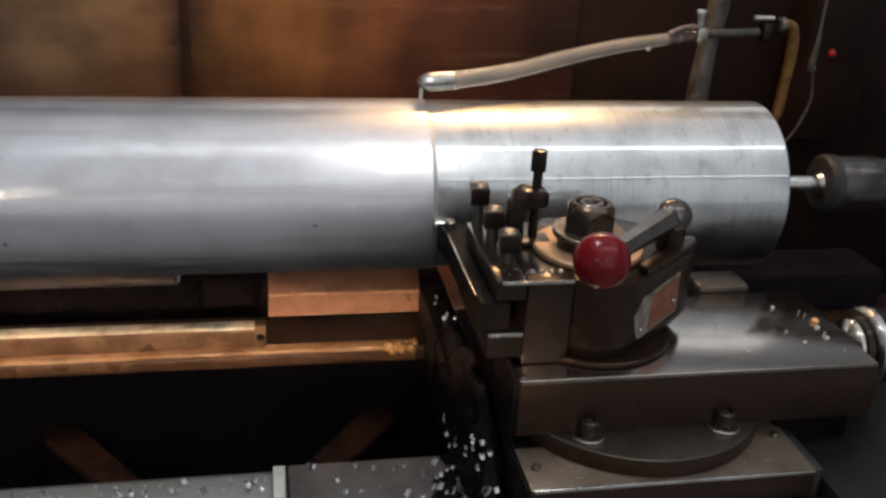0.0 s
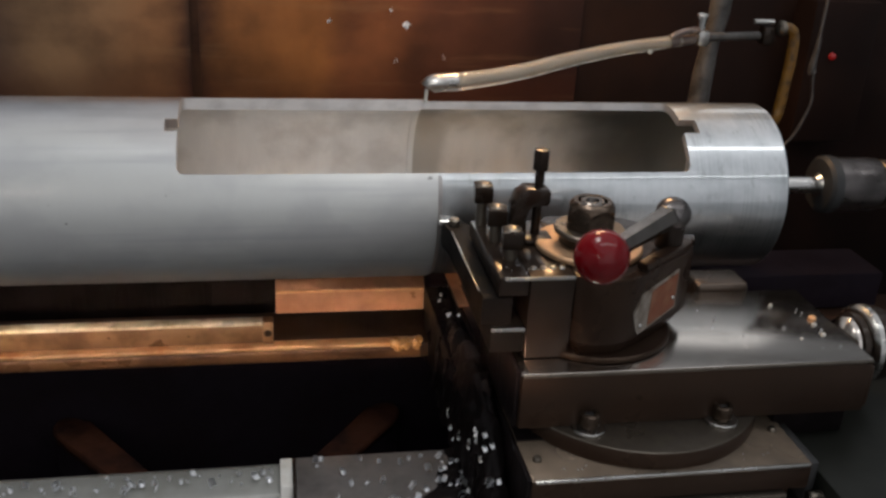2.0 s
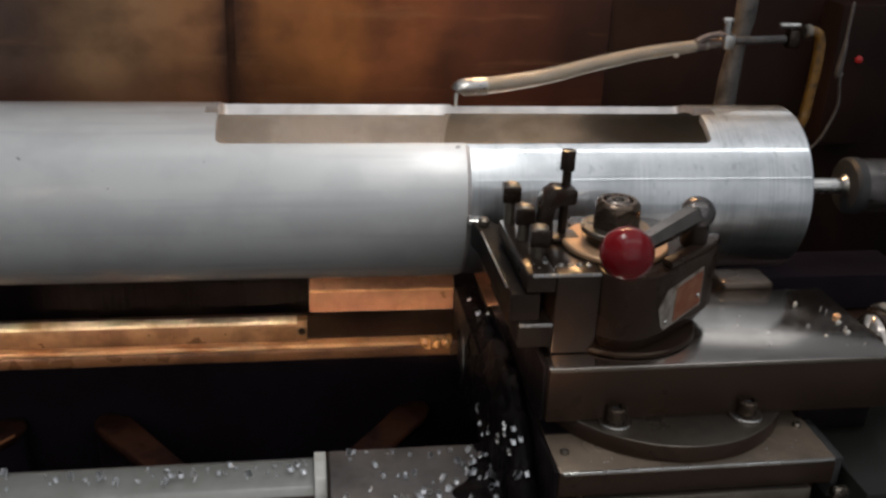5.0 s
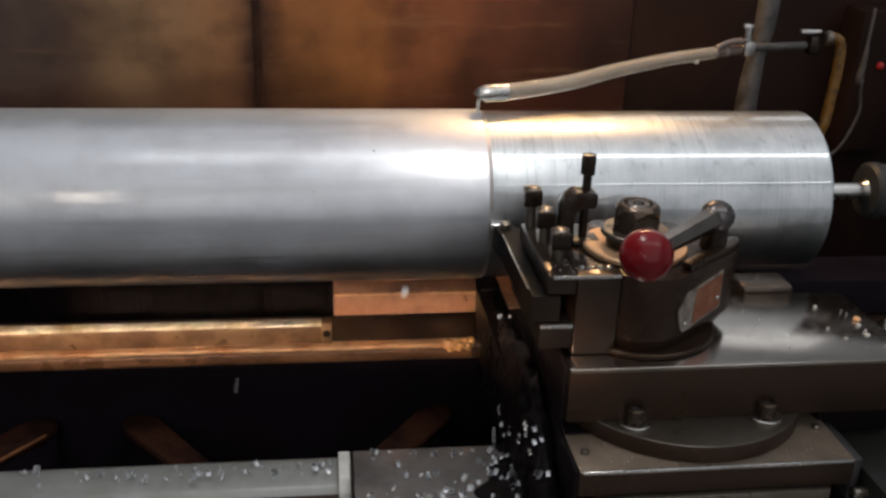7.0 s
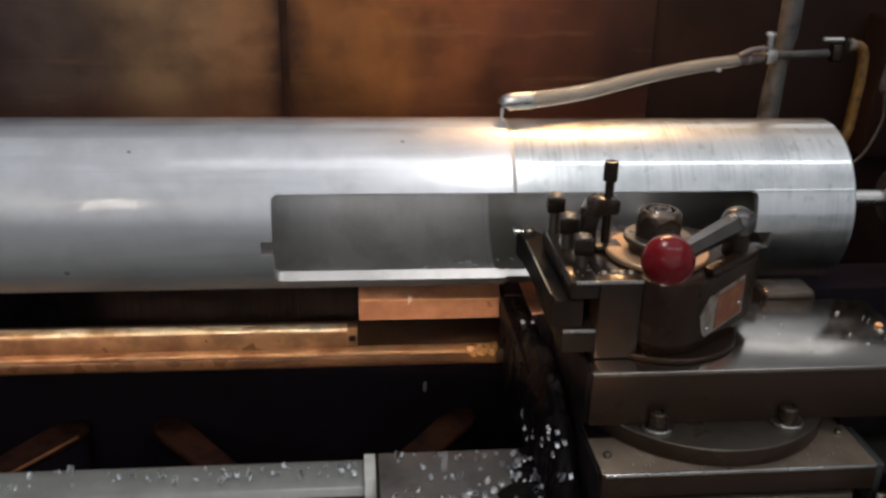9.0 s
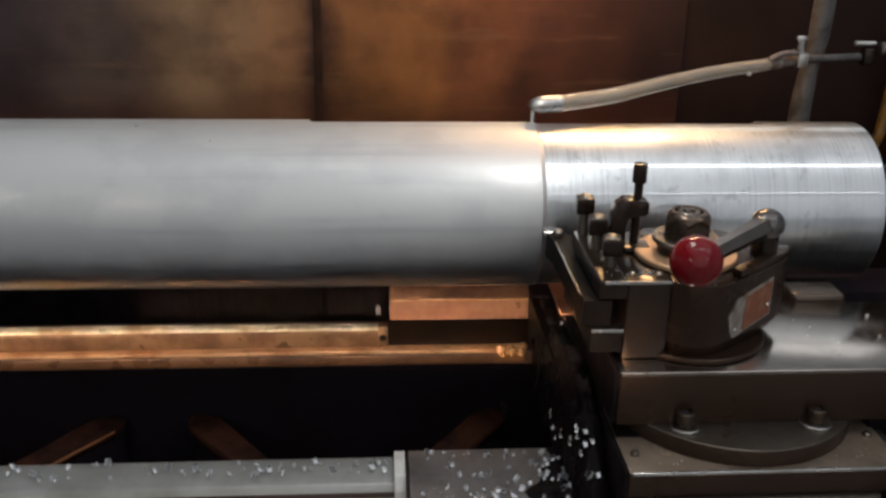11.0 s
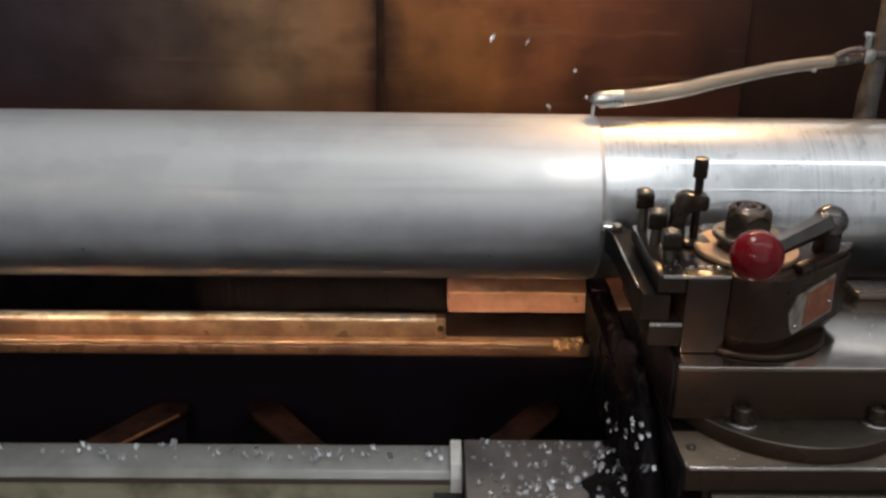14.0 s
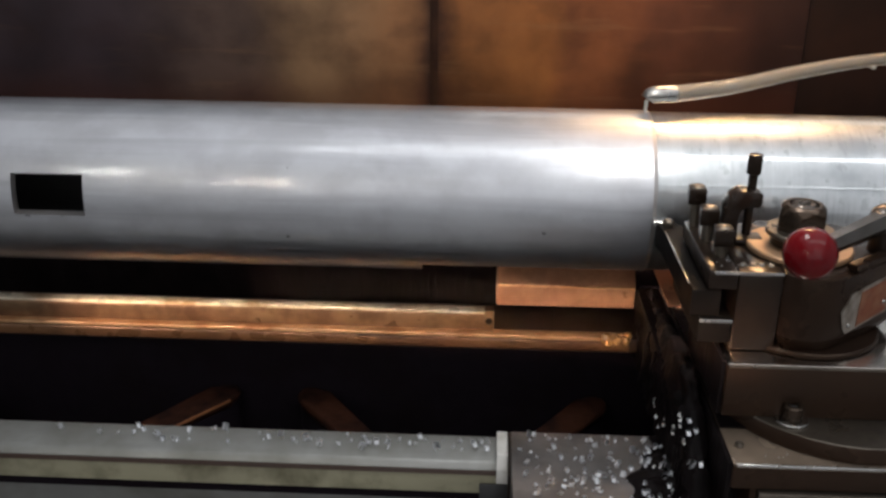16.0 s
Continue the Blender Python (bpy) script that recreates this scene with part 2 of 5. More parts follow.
# oiled sides of the slides, darkened in colour for the little light they get
SLIDE_DARK = shader("shaded_oiled_casting", (0.025, 0.0145, 0.0100), 0.34, 0.0, 0.35, 140, 0.12, 0.15, None, (1, 1, 1), (0.020, 0.0122, 0.0088), 16, 0.8, spec=0.28, tint=(1.0, 0.72, 0.52))
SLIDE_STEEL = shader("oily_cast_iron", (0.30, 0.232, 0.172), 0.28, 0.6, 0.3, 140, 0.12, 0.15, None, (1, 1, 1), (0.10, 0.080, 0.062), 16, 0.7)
GROUND_STEEL = shader("ground_oily_steel", (0.56, 0.51, 0.465), 0.17, 1.0, 0.04, 160, 0.05, 0.0, None, (1, 1, 1), (0.45, 0.41, 0.37), 14, 0.6)
BASE_TOP = shader("brown_oiled_plate", (0.075, 0.055, 0.041), 0.30, 0.6, 0.3, 140, 0.10, 0.15, None, (1, 1, 1), (0.035, 0.026, 0.020), 14, 0.7)
BRIGHT_STEEL = shader("bright_steel", (0.46, 0.45, 0.43), 0.28, 1.0, 0.2, 90, 0.1, 0.1, None, (1, 1, 1), (0.2, 0.18, 0.15), 40, 0.5)
LEVER_STEEL = shader("polished_dark_steel", (0.165, 0.145, 0.130), 0.2, 1.0, 0.15, 90, 0.06, 0.05, None, (1, 1, 1), (0.09, 0.077, 0.067), 35, 0.6)
WORN_STEEL = shader("worn_steel", (0.18, 0.155, 0.125), 0.34, 0.9, 0.25, 90, 0.12, 0.15, None, (1, 1, 1), (0.10, 0.085, 0.07), 35, 0.6)
NUT_STEEL = shader("brown_oiled_steel", (0.085, 0.060, 0.043), 0.24, 0.8, 0.3, 90, 0.08, 0.15, None, (1, 1, 1), (0.04, 0.03, 0.024), 45, 0.7)
# oiled brown; part of the warm light's orange is put into this colour
WING_WARM = shader("warm_brown_oiled_wing", (0.45, 0.228, 0.128), 0.34, 0.3, 0.2, 120, 0.1, 0.2, None, (1, 1, 1), (0.29, 0.130, 0.070), 34, 0.7)
TOP_PLATE = shader("oiled_brown_steel", (0.45, 0.28, 0.16), 0.45, 0.5, 0.15, 120, 0.1, 0.12, None, (1, 1, 1), (0.22, 0.15, 0.1), 25, 0.5)
RED_KNOB = shader("red_plastic", (0.145, 0.0018, 0.0045), 0.17, 0.0, 0.1, 30, 0.02, 0.0, None, (1, 1, 1), (0.09, 0.0013, 0.003), 40, 0.6, 0.0, spec=0.30)
# oily ways: lit tops and edges get lighter colours, shadowed faces darker ones
WAY_STEEL = shader("oily_bed_way", (0.215, 0.125, 0.066), 0.36, 0.45, 0.35, 90, 0.14, 0.35, 130, (0.3, 1, 1), (0.090, 0.043, 0.021), 32, 0.75)
WAY_DARK = shader("shaded_brown_casting", (0.040, 0.020, 0.012), 0.42, 0.2, 0.3, 60, 0.12, 0.15, None, (0.2, 1, 1), (0.045, 0.022, 0.012), 10, 0.6)
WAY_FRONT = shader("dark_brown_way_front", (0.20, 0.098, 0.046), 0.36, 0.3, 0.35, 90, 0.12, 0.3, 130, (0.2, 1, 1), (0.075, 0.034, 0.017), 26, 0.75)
WAY_TOP = shader("tan_lit_way_top", (0.76, 0.66, 0.50), 0.36, 0.3, 0.3, 90, 0.12, 0.4, 130, (0.35, 1, 1), (0.30, 0.17, 0.07), 38, 0.85)
OILED_EDGE = shader("brassy_oiled_edge", (0.74, 0.43, 0.22), 0.38, 0.5, 0.3, 90, 0.06, 0.4, 140, (0.3, 1, 1), (0.42, 0.18, 0.065), 36, 0.75)
OLIVE_WAY = shader("olive_stained_way", (0.27, 0.25, 0.165), 0.42, 0.3, 0.3, 60, 0.12, 0.3, 140, (0.2, 1, 1), (0.075, 0.065, 0.032), 24, 0.8)
# black for wet grime, and for shade put into colour under and beside parts
GRIME_SHADE = shader("black_grime_and_shade", (0.0085, 0.0062, 0.0064), 0.42, 0.0, 0.6, 60, 0.1, 0.8, 160, (1, 1, 0.12), (0.0025, 0.002, 0.002), 30, 0.7, spec=0.07)
GREY_WAY = shader("grey_bed_way", (0.31, 0.31, 0.29), 0.38, 0.5, 0.25, 70, 0.12, 0.15, None, (0.2, 1, 1), (0.14, 0.135, 0.105), 12, 0.6)
RIB_RUST = shader("rusty_casting", (0.050, 0.0180, 0.010), 0.65, 0.0, 0.5, 70, 0.1, 0.6, 120, (1, 1, 1), (0.010, 0.005, 0.005), 34, 0.85, spec=0.12)
RIB_EDGE = shader("lit_rusty_edge", (0.42, 0.17, 0.07), 0.5, 0.2, 0.3, 90, 0.1, 0.3, 120, (1, 1, 1), (0.2, 0.07, 0.03), 30, 0.6)
WING_GREY = shader("dull_oiled_iron", (0.195, 0.178, 0.168), 0.36, 0.4, 0.25, 140, 0.12, 0.15, None, (1, 1, 1), (0.040, 0.036, 0.034), 14, 0.7)
BLACK_CAST = shader("dark_casting", (0.0135, 0.0096, 0.0135), 0.65, 0.0, 0.35, 60, 0.1, 0.4, 90, (1, 1, 1), (0.010, 0.006, 0.007), 12, 0.6, spec=0.06)
GREEN_PAINT = shader("grey_green_paint", (0.013, 0.014, 0.011), 0.42, 0.0, 0.2, 70, 0.1, 0.12, None, (1, 1, 1), (0.008, 0.008, 0.0065), 10, 0.6, spec=0.2)
SPLASH = shader("stained_splash_guard", (0.14, 0.08, 0.045), 0.6, 0.0, 0.3, 16, 0.12, 0.15, 40, (1, 1, 0.4), spec=0.2)


def guard_bands(m, bands):
    """Soft vertical bands of brown along the guard: (x in metres, colour), blurred by noise."""
    nt = m.node_tree
    bsdf = nt.nodes["Principled BSDF"]
    coord, split = nt.nodes.new("ShaderNodeTexCoord"), nt.nodes.new("ShaderNodeSeparateXYZ")
    wobble = nt.nodes.new("ShaderNodeTexNoise")
    wobble.inputs["Scale"].default_value, wobble.inputs["Detail"].default_value = 9.0, 5.0
    add = nt.nodes.new("ShaderNodeMath")
    add.operation, add.inputs[1].default_value = "MULTIPLY_ADD", 0.09
    scale = nt.nodes.new("ShaderNodeMapRange")
    scale.inputs["From Min"].default_value, scale.inputs["From Max"].default_value = -0.8 + 0.045, 0.4 + 0.045
    ramp = nt.nodes.new("ShaderNodeValToRGB")
    ramp.color_ramp.interpolation = "EASE"
    while len(ramp.color_ramp.elements) < len(bands):
        ramp.color_ramp.elements.new(0.5)
    for e, (x, c) in zip(ramp.color_ramp.elements, bands):
        e.position, e.color = (x + 0.8) / 1.2, (*c, 1)
    blotch = nt.nodes.new("ShaderNodeTexNoise")
    blotch.inputs["Scale"].default_value, blotch.inputs["Detail"].default_value = 14.0, 5.0
    level = nt.nodes.new("ShaderNodeMapRange")
    level.inputs["From Min"].default_value, level.inputs["From Max"].default_value = 0.35, 0.62
    level.inputs["To Min"].default_value, level.inputs["To Max"].default_value = 0.66, 1.08
    times = nt.nodes.new("ShaderNodeMix")
    times.data_type, times.blend_type = "RGBA", "MULTIPLY"
    times.inputs["Factor"].default_value = 1.0
    L = nt.links.new
    L(coord.outputs["Object"], split.inputs["Vector"])
    L(coord.outputs["Object"], wobble.inputs["Vector"])
    L(coord.outputs["Object"], blotch.inputs["Vector"])
    L(wobble.outputs["Fac"], add.inputs[0])
    L(split.outputs["X"], add.inputs[2])
    L(add.outputs["Value"], scale.inputs["Value"])
    L(scale.outputs["Result"], ramp.inputs["Fac"])
    L(blotch.outputs["Fac"], level.inputs["Value"])
    L(ramp.outputs["Color"], times.inputs["A"])
    L(level.outputs["Result"], times.inputs["B"])
    L(times.outputs["Result"], bsdf.inputs["Base Color"])
    # darker red towards the guard's bottom, with a wavy edge
    low_fade = nt.nodes.new("ShaderNodeMapRange")
    low_fade.interpolation_type = "SMOOTHSTEP"
    low_fade.inputs["From Min"].default_value, low_fade.inputs["From Max"].default_value = 0.590, 0.535
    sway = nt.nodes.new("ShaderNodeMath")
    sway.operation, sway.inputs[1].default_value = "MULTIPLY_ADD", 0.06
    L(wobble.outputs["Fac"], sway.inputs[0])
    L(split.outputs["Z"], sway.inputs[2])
    L(sway.outputs["Value"], low_fade.inputs["Value"])
    blend_value(nt, bsdf.inputs["Base Color"], (0.070, 0.022, 0.012), low_fade.outputs["Result"], 0.55)
    blend_value(nt, bsdf.inputs["Base Color"], (0.030, 0.013, 0.009), spots(nt, 15, (0.8, 1, 1.2), 0.46, 0.70, 6.0), 0.42)
    blend_value(nt, bsdf.inputs["Base Color"], (0.26, 0.150, 0.075), spots(nt, 60, (0.12, 1, 1), 0.56, 0.76, 4.0), 0.22)
    return m


guard_bands(SPLASH, ((-0.60, (0.045, 0.030, 0.034)), (-0.44, (0.100, 0.064, 0.050)), (-0.35, (0.25, 0.150, 0.080)), (-0.25, (0.25, 0.125, 0.058)), (-0.215, (0.070, 0.031, 0.018)),
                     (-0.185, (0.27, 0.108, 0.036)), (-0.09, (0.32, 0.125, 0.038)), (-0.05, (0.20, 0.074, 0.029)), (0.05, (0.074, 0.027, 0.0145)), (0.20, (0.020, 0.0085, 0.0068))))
STRIP_BROWN = shader("sooty_brown_strip", (0.030, 0.014, 0.009), 0.6, 0.0, 0.35, 16, 0.1, 0.2, 40, (1, 1, 0.4), (0.07, 0.034, 0.018), 20, 0.8, spec=0.1)
SPLASH_DARK = shader("near_black_guard", (0.0125, 0.0072, 0.0060), 0.50, 0.0, 0.4, 16, 0.12, 0.15, 40, (1, 1, 0.4), (0.022, 0.011, 0.008), 9.0, 0.7, spec=0.06)
HOSE = shader("clear_plastic_hose", (0.98, 0.90, 0.78), 0.10, 0.0, 0.05, 60, 0.04, 0.1, None, (1, 1, 1), (0.90, 0.78, 0.62), 30, 0.6)
HOSE.node_tree.nodes["Principled BSDF"].inputs["Transmission Weight"].default_value = 0.86
HOSE.node_tree.nodes["Principled BSDF"].inputs["IOR"].default_value = 1.38
HOSE_CORE = shader("milky_coolant_in_hose", (0.24, 0.205, 0.165), 0.4, 0.0, 0.25, 60, 0.1, 0.0, None, (1, 1, 1), (0.16, 0.14, 0.12), 30, 0.7)
HOSE_TAIL = shader("stained_hose", (0.085, 0.060, 0.050), 0.25, 0.0, 0.3, 60, 0.08, 0.2, None, (1, 1, 1), (0.16, 0.13, 0.115), 40, 0.6, coat=0.7)
YELLOW_HOSE = shader("yellow_hose", (0.17, 0.078, 0.008), 0.45, 0.0, 0.25, 80, 0.1, 0.2, None, (1, 1, 1), (0.030, 0.013, 0.004), 110, 0.85)
DULL_GREY = shader("dull_grey_steel", (0.085, 0.078, 0.072), 0.5, 0.2, 0.35, 60, 0.12, 0.4, 90, (1, 1, 1), (0.025, 0.021, 0.019), 55, 0.85)
RUBBER = shader("black_rubber", (0.02, 0.02, 0.02), 0.55, 0.0, 0.2, 80, 0.1, 0.2)
WHITE_FELT = shader("white_wiper", (0.62, 0.60, 0.56), 0.7, 0.0, 0.15, 120, 0.1, 0.4, None, (1, 1, 1), (0.4, 0.37, 0.3), 50, 0.5)
CHIP = shader("aluminium_chip", (0.90, 0.91, 0.94), 0.42, 0.45, 0.08, 200, 0.05, 0.3)
COOLANT = shader("milky_coolant", (0.42, 0.41, 0.37), 0.08, 0.0, 0.05, 100, 0.02, 0.0, coat=1.0)
LABEL = shader("worn_label_plate", (0.19, 0.050, 0.019), 0.45, 0.3, 0.35, 160, 0.1, 0.1, None, (1, 1, 1), (0.30, 0.15, 0.085), 95, 0.6)
LABEL_BARE = shader("bare_label_metal", (0.33, 0.29, 0.25), 0.42, 0.6, 0.3, 120, 0.1, 0.4, None, (1, 1, 1), (0.12, 0.09, 0.065), 85, 0.75)
PLASTER = shader("workshop_wall_paint", (0.66, 0.68, 0.69), 0.8, 0.0, 0.1, 10, 0.1, 0.1)
FLOOR = shader("concrete_floor", (0.40, 0.395, 0.39), 0.7, 0.0, 0.2, 8, 0.1, 0.2)
RED_LIGHT = bpy.data.materials.new("red_indicator")
RED_LIGHT.use_nodes = True
RED_LIGHT.node_tree.nodes["Principled BSDF"].inputs["Base Color"].default_value = (0.15, 0.006, 0.008, 1)
RED_LIGHT.node_tree.nodes["Principled BSDF"].inputs["Emission Color"].default_value = (1, 0.03, 0.02, 1)
RED_LIGHT.node_tree.nodes["Principled BSDF"].inputs["Emission Strength"].default_value = 0.06


# ---- shapes ----
def mesh_of(bm, name, material, smooth_angle=35):
    me = bpy.data.meshes.new(name)
    bmesh.ops.recalc_face_normals(bm, faces=bm.faces)
    for f in bm.faces:
        f.smooth = True
    for e in bm.edges:
        if len(e.link_faces) == 2 and e.calc_face_angle(0) > radians(smooth_angle):
            e.smooth = False
    bm.to_mesh(me)
    bm.free()
    me.materials.append(material)
    return me


def part(name, bm, material, parent=None, label="", at=None):
    ob = new(name, bm if isinstance(bm, bpy.types.Mesh) else mesh_of(bm, name, material))
    if parent:
        ob.parent = parent
    if at is not None:
        ob.matrix_basis = at
    if label:
        ob["label"] = label
    return ob


def thing(name, label, category, at=(0, 0, 0), group="", kind=""):
    ob = new(name)
    ob.empty_display_size = 0.02
    ob.location = at
    return tagged(ob, label, category, group, kind)


def box(x0, x1, y0, y1, z0, z1, bevel=0.001, segments=2):
    bm = bmesh.new()
    bmesh.ops.create_cube(bm, size=1)
    for v in bm.verts:
        v.co = ((x0 + x1) / 2 + v.co.x * (x1 - x0), (y0 + y1) / 2 + v.co.y * (y1 - y0), (z0 + z1) / 2 + v.co.z * (z1 - z0))
    if bevel:
        bmesh.ops.bevel(bm, geom=list(bm.edges), offset=bevel, segments=segments, affect="EDGES", profile=0.5)
    return bm


def prism(points, z0, z1, bevel=0.001, segments=2):
    """A plan outline (x, y) raised from z0 to z1."""
    bm = bmesh.new()
    low = [bm.verts.new((x, y, z0)) for x, y in points]
    high = [bm.verts.new((x, y, z1)) for x, y in points]
    n = len(points)
    bm.faces.new(low[::-1])
    bm.faces.new(high)
    for i in range(n):
        bm.faces.new((low[i], low[(i + 1) % n], high[(i + 1) % n], high[i]))
    if bevel:
        edges = [e for e in bm.edges if abs(e.verts[0].co.z - e.verts[1].co.z) < 1e-9]
        bmesh.ops.bevel(bm, geom=edges, offset=bevel, segments=segments, affect="EDGES", profile=0.5)
    return bm


def section(points, x0, x1, bevel=0.001):
    """A cross section (y, z) drawn out along x."""
    bm = prism([(y, z) for y, z in points], x0, x1, 0)
    for v in bm.verts:
        v.co = (v.co.z, v.co.x, v.co.y)
    if bevel:
        bmesh.ops.bevel(bm, geom=list(bm.edges), offset=bevel, segments=2, affect="EDGES", profile=0.5)
    return bm


AXIS = {"z": Matrix.Identity(4), "x": Matrix.Rotation(radians(90), 4, "Y"), "y": Matrix.Rotation(radians(-90), 4, "X")}


def turned(profile, sides=32, axis="z", at=(0, 0, 0)):
    """A profile of (radius, height) turned round an axis through at."""
    bm = bmesh.new()
    rings = []
    for r, h in profile:
        if r < 1e-6:
            rings.append([bm.verts.new((0, 0, h))] * sides)
        else:
            rings.append([bm.verts.new((r * math.cos(2 * math.pi * k / sides), r * math.sin(2 * math.pi * k / sides), h)) for k in range(sides)])
    for a, b in zip(rings, rings[1:]):
        for k in range(sides):
            vs = []
            for v in (a[k], a[(k + 1) % sides], b[(k + 1) % sides], b[k]):
                if v not in vs:
                    vs.append(v)
            if len(vs) > 2:
                bm.faces.new(vs)
    for ring in (rings[0], rings[-1]):
        if ring[0] is not ring[1]:
            bm.faces.new(ring)
    bm.transform(Matrix.Translation(at) @ AXIS[axis])
    return bm


def rounded(r, z0, z1, c=0.001):
    return [(r - c, z0), (r, z0 + c), (r, z1 - c), (r - c, z1)]


def hexagon(r, z0, z1, at=(0, 0, 0), turn=0.0, chamfer=0.0015):
    pts = [(at[0] + r * math.cos(radians(60 * k + turn)), at[1] + r * math.sin(radians(60 * k + turn))) for k in range(6)]
    return prism(pts, at[2] + z0, at[2] + z1, chamfer, 2)


def chamfered_nut(r, high, bore, at, turn):
    """A hexagon nut with a turned chamfer, so that its facets end in arcs, and a recess round the stud."""
    bm = bmesh.new()
    n = 72
    cone = [(0.0, r), (high * 0.55, r), (high * 0.68, r * 0.965), (high * 0.80, r * 0.925), (high * 0.91, r * 0.875), (high, r * 0.80), (high + 0.0012, r * 0.72), (high + 0.0012, bore + 0.0006), (high - 0.0004, bore), (high - 0.006, bore)]
    rings = []
    for z, top in cone:
        ring = []
        for k in range(n):
            a = 360 * k / n
            flat = r * math.cos(radians(30)) / math.cos(radians((a - turn) % 60 - 30))
            q = min(flat, top)
            ring.append(bm.verts.new((at[0] + q * math.cos(radians(a)), at[1] + q * math.sin(radians(a)), at[2] + z)))
        rings.append(ring)
    for a, b in zip(rings, rings[1:]):
        for k in range(n):
            bm.faces.new((a[k], a[(k + 1) % n], b[(k + 1) % n], b[k]))
    bm.faces.new(rings[0][::-1])
    bm.faces.new(rings[-1])
    return bm


def pipe_along(points, radius, sides=14, ends=True):
    """A round bar or hose along a smooth line through points."""
    pts = [Vector(p) for p in points]
    fine = []
    for i in range(len(pts) - 1):
        p0, p1, p2, p3 = pts[max(i - 1, 0)], pts[i], pts[i + 1], pts[min(i + 2, len(pts) - 1)]
        for k in range(6):
            t = k / 6
            fine.append(0.5 * ((2 * p1) + (p2 - p0) * t + (2 * p0 - 5 * p1 + 4 * p2 - p3) * t * t + (3 * p1 - p0 - 3 * p2 + p3) * t ** 3))
    fine.append(pts[-1])
    bm = bmesh.new()
    rings, up = [], Vector((0, 0, 1))
    for i, p in enumerate(fine):
        d = (fine[min(i + 1, len(fine) - 1)] - fine[max(i - 1, 0)]).normalized()
        a = d.cross(up if abs(d.z) < 0.9 else Vector((0, 1, 0))).normalized()
        b = d.cross(a)
        r = radius(i / (len(fine) - 1)) if callable(radius) else radius
        rings.append([bm.verts.new(p + r * (math.cos(2 * math.pi * k / sides) * a + math.sin(2 * math.pi * k / sides) * b)) for k in range(sides)])
    for a, b in zip(rings, rings[1:]):
        for k in range(sides):
            bm.faces.new((a[k], a[(k + 1) % sides], b[(k + 1) % sides], b[k]))
    if ends:
        bm.faces.new(rings[0])
        bm.faces.new(rings[-1][::-1])
    return bm


def joined(*parts):
    bm = parts[0]
    for other in parts[1:]:
        me = bpy.data.meshes.new("joined")
        other.to_mesh(me)
        other.free()
        bm.from_mesh(me)
        bpy.data.meshes.remove(me)
    return bm


# ---- the room ----
def plain_wall(name, x0, x1, y0, y1, z0, z1, material, label):
    return tagged(part(name, box(x0, x1, y0, y1, z0, z1, 0), material), label, "wall" if "wall" in name else name, kind="structure")


plain_wall("floor", -4, 4, -5, 2.5, -1.25, -1.15, FLOOR, "grey concrete workshop floor under the lathe")
plain_wall("ceiling", -4, 4, -5, 2.5, 2.9, 3.0, PLASTER, "plain grey workshop ceiling above the lathe")
plain_wall("wall_north", -4, 4, 2.5, 2.6, -1.15, 2.9, PLASTER, "plain grey workshop wall behind the lathe")
plain_wall("wall_south", -4, 4, -5.1, -5, -1.15, 2.9, PLASTER, "plain grey workshop wall facing the lathe")
plain_wall("wall_west", -4.1, -4, -5, 2.5, -1.15, 2.9, PLASTER, "plain grey workshop wall past the headstock")
plain_wall("wall_east", 4, 4.1, -5, 2.5, -1.15, 2.9, PLASTER, "plain grey workshop wall past the tailstock")


# ---- the lathe's bed, guard and tray ----
def splash_guard():
    guard = thing("splash_guard", "rust-brown stained sheet metal splash guard behind the lathe", "splash guard", (0, 0.256, -0.5))
    part("end_panel", box(0.1940, 0.9, 0.0042, 0.0072, 0.0, 0.725, 0.001), SPLASH_DARK, guard, "near-black end sheet")
    for x0, x1 in ((-1.25, -0.2140), (-0.2120, 0.2000)):
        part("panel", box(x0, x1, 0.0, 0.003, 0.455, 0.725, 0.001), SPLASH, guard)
        # the shade behind and under the tube is put into this sheet's black
        part("lower_panel", box(x0, x1, 0.0, 0.003, 0.0, 0.4546, 0.0002), GRIME_SHADE, guard, "lower sheet, coloured black for the tube's shade")
    part("cover_strip", box(-0.2175, -0.2085, -0.0012, -0.0003, 0.455, 0.724, 0.0004), STRIP_BROWN, guard, "dark strip over the panel joint")
    part("joint_strip", box(-0.2175, -0.2085, -0.0012, -0.0003, 0.0, 0.4545, 0.0004), GRIME_SHADE, guard, "strip over the lower joint, coloured black for the shade")
    part("foot_rail", box(-1.25, 0.9, 0.008, 0.03, -0.02, 0.02, 0.002), BLACK_CAST, guard)
    return guard


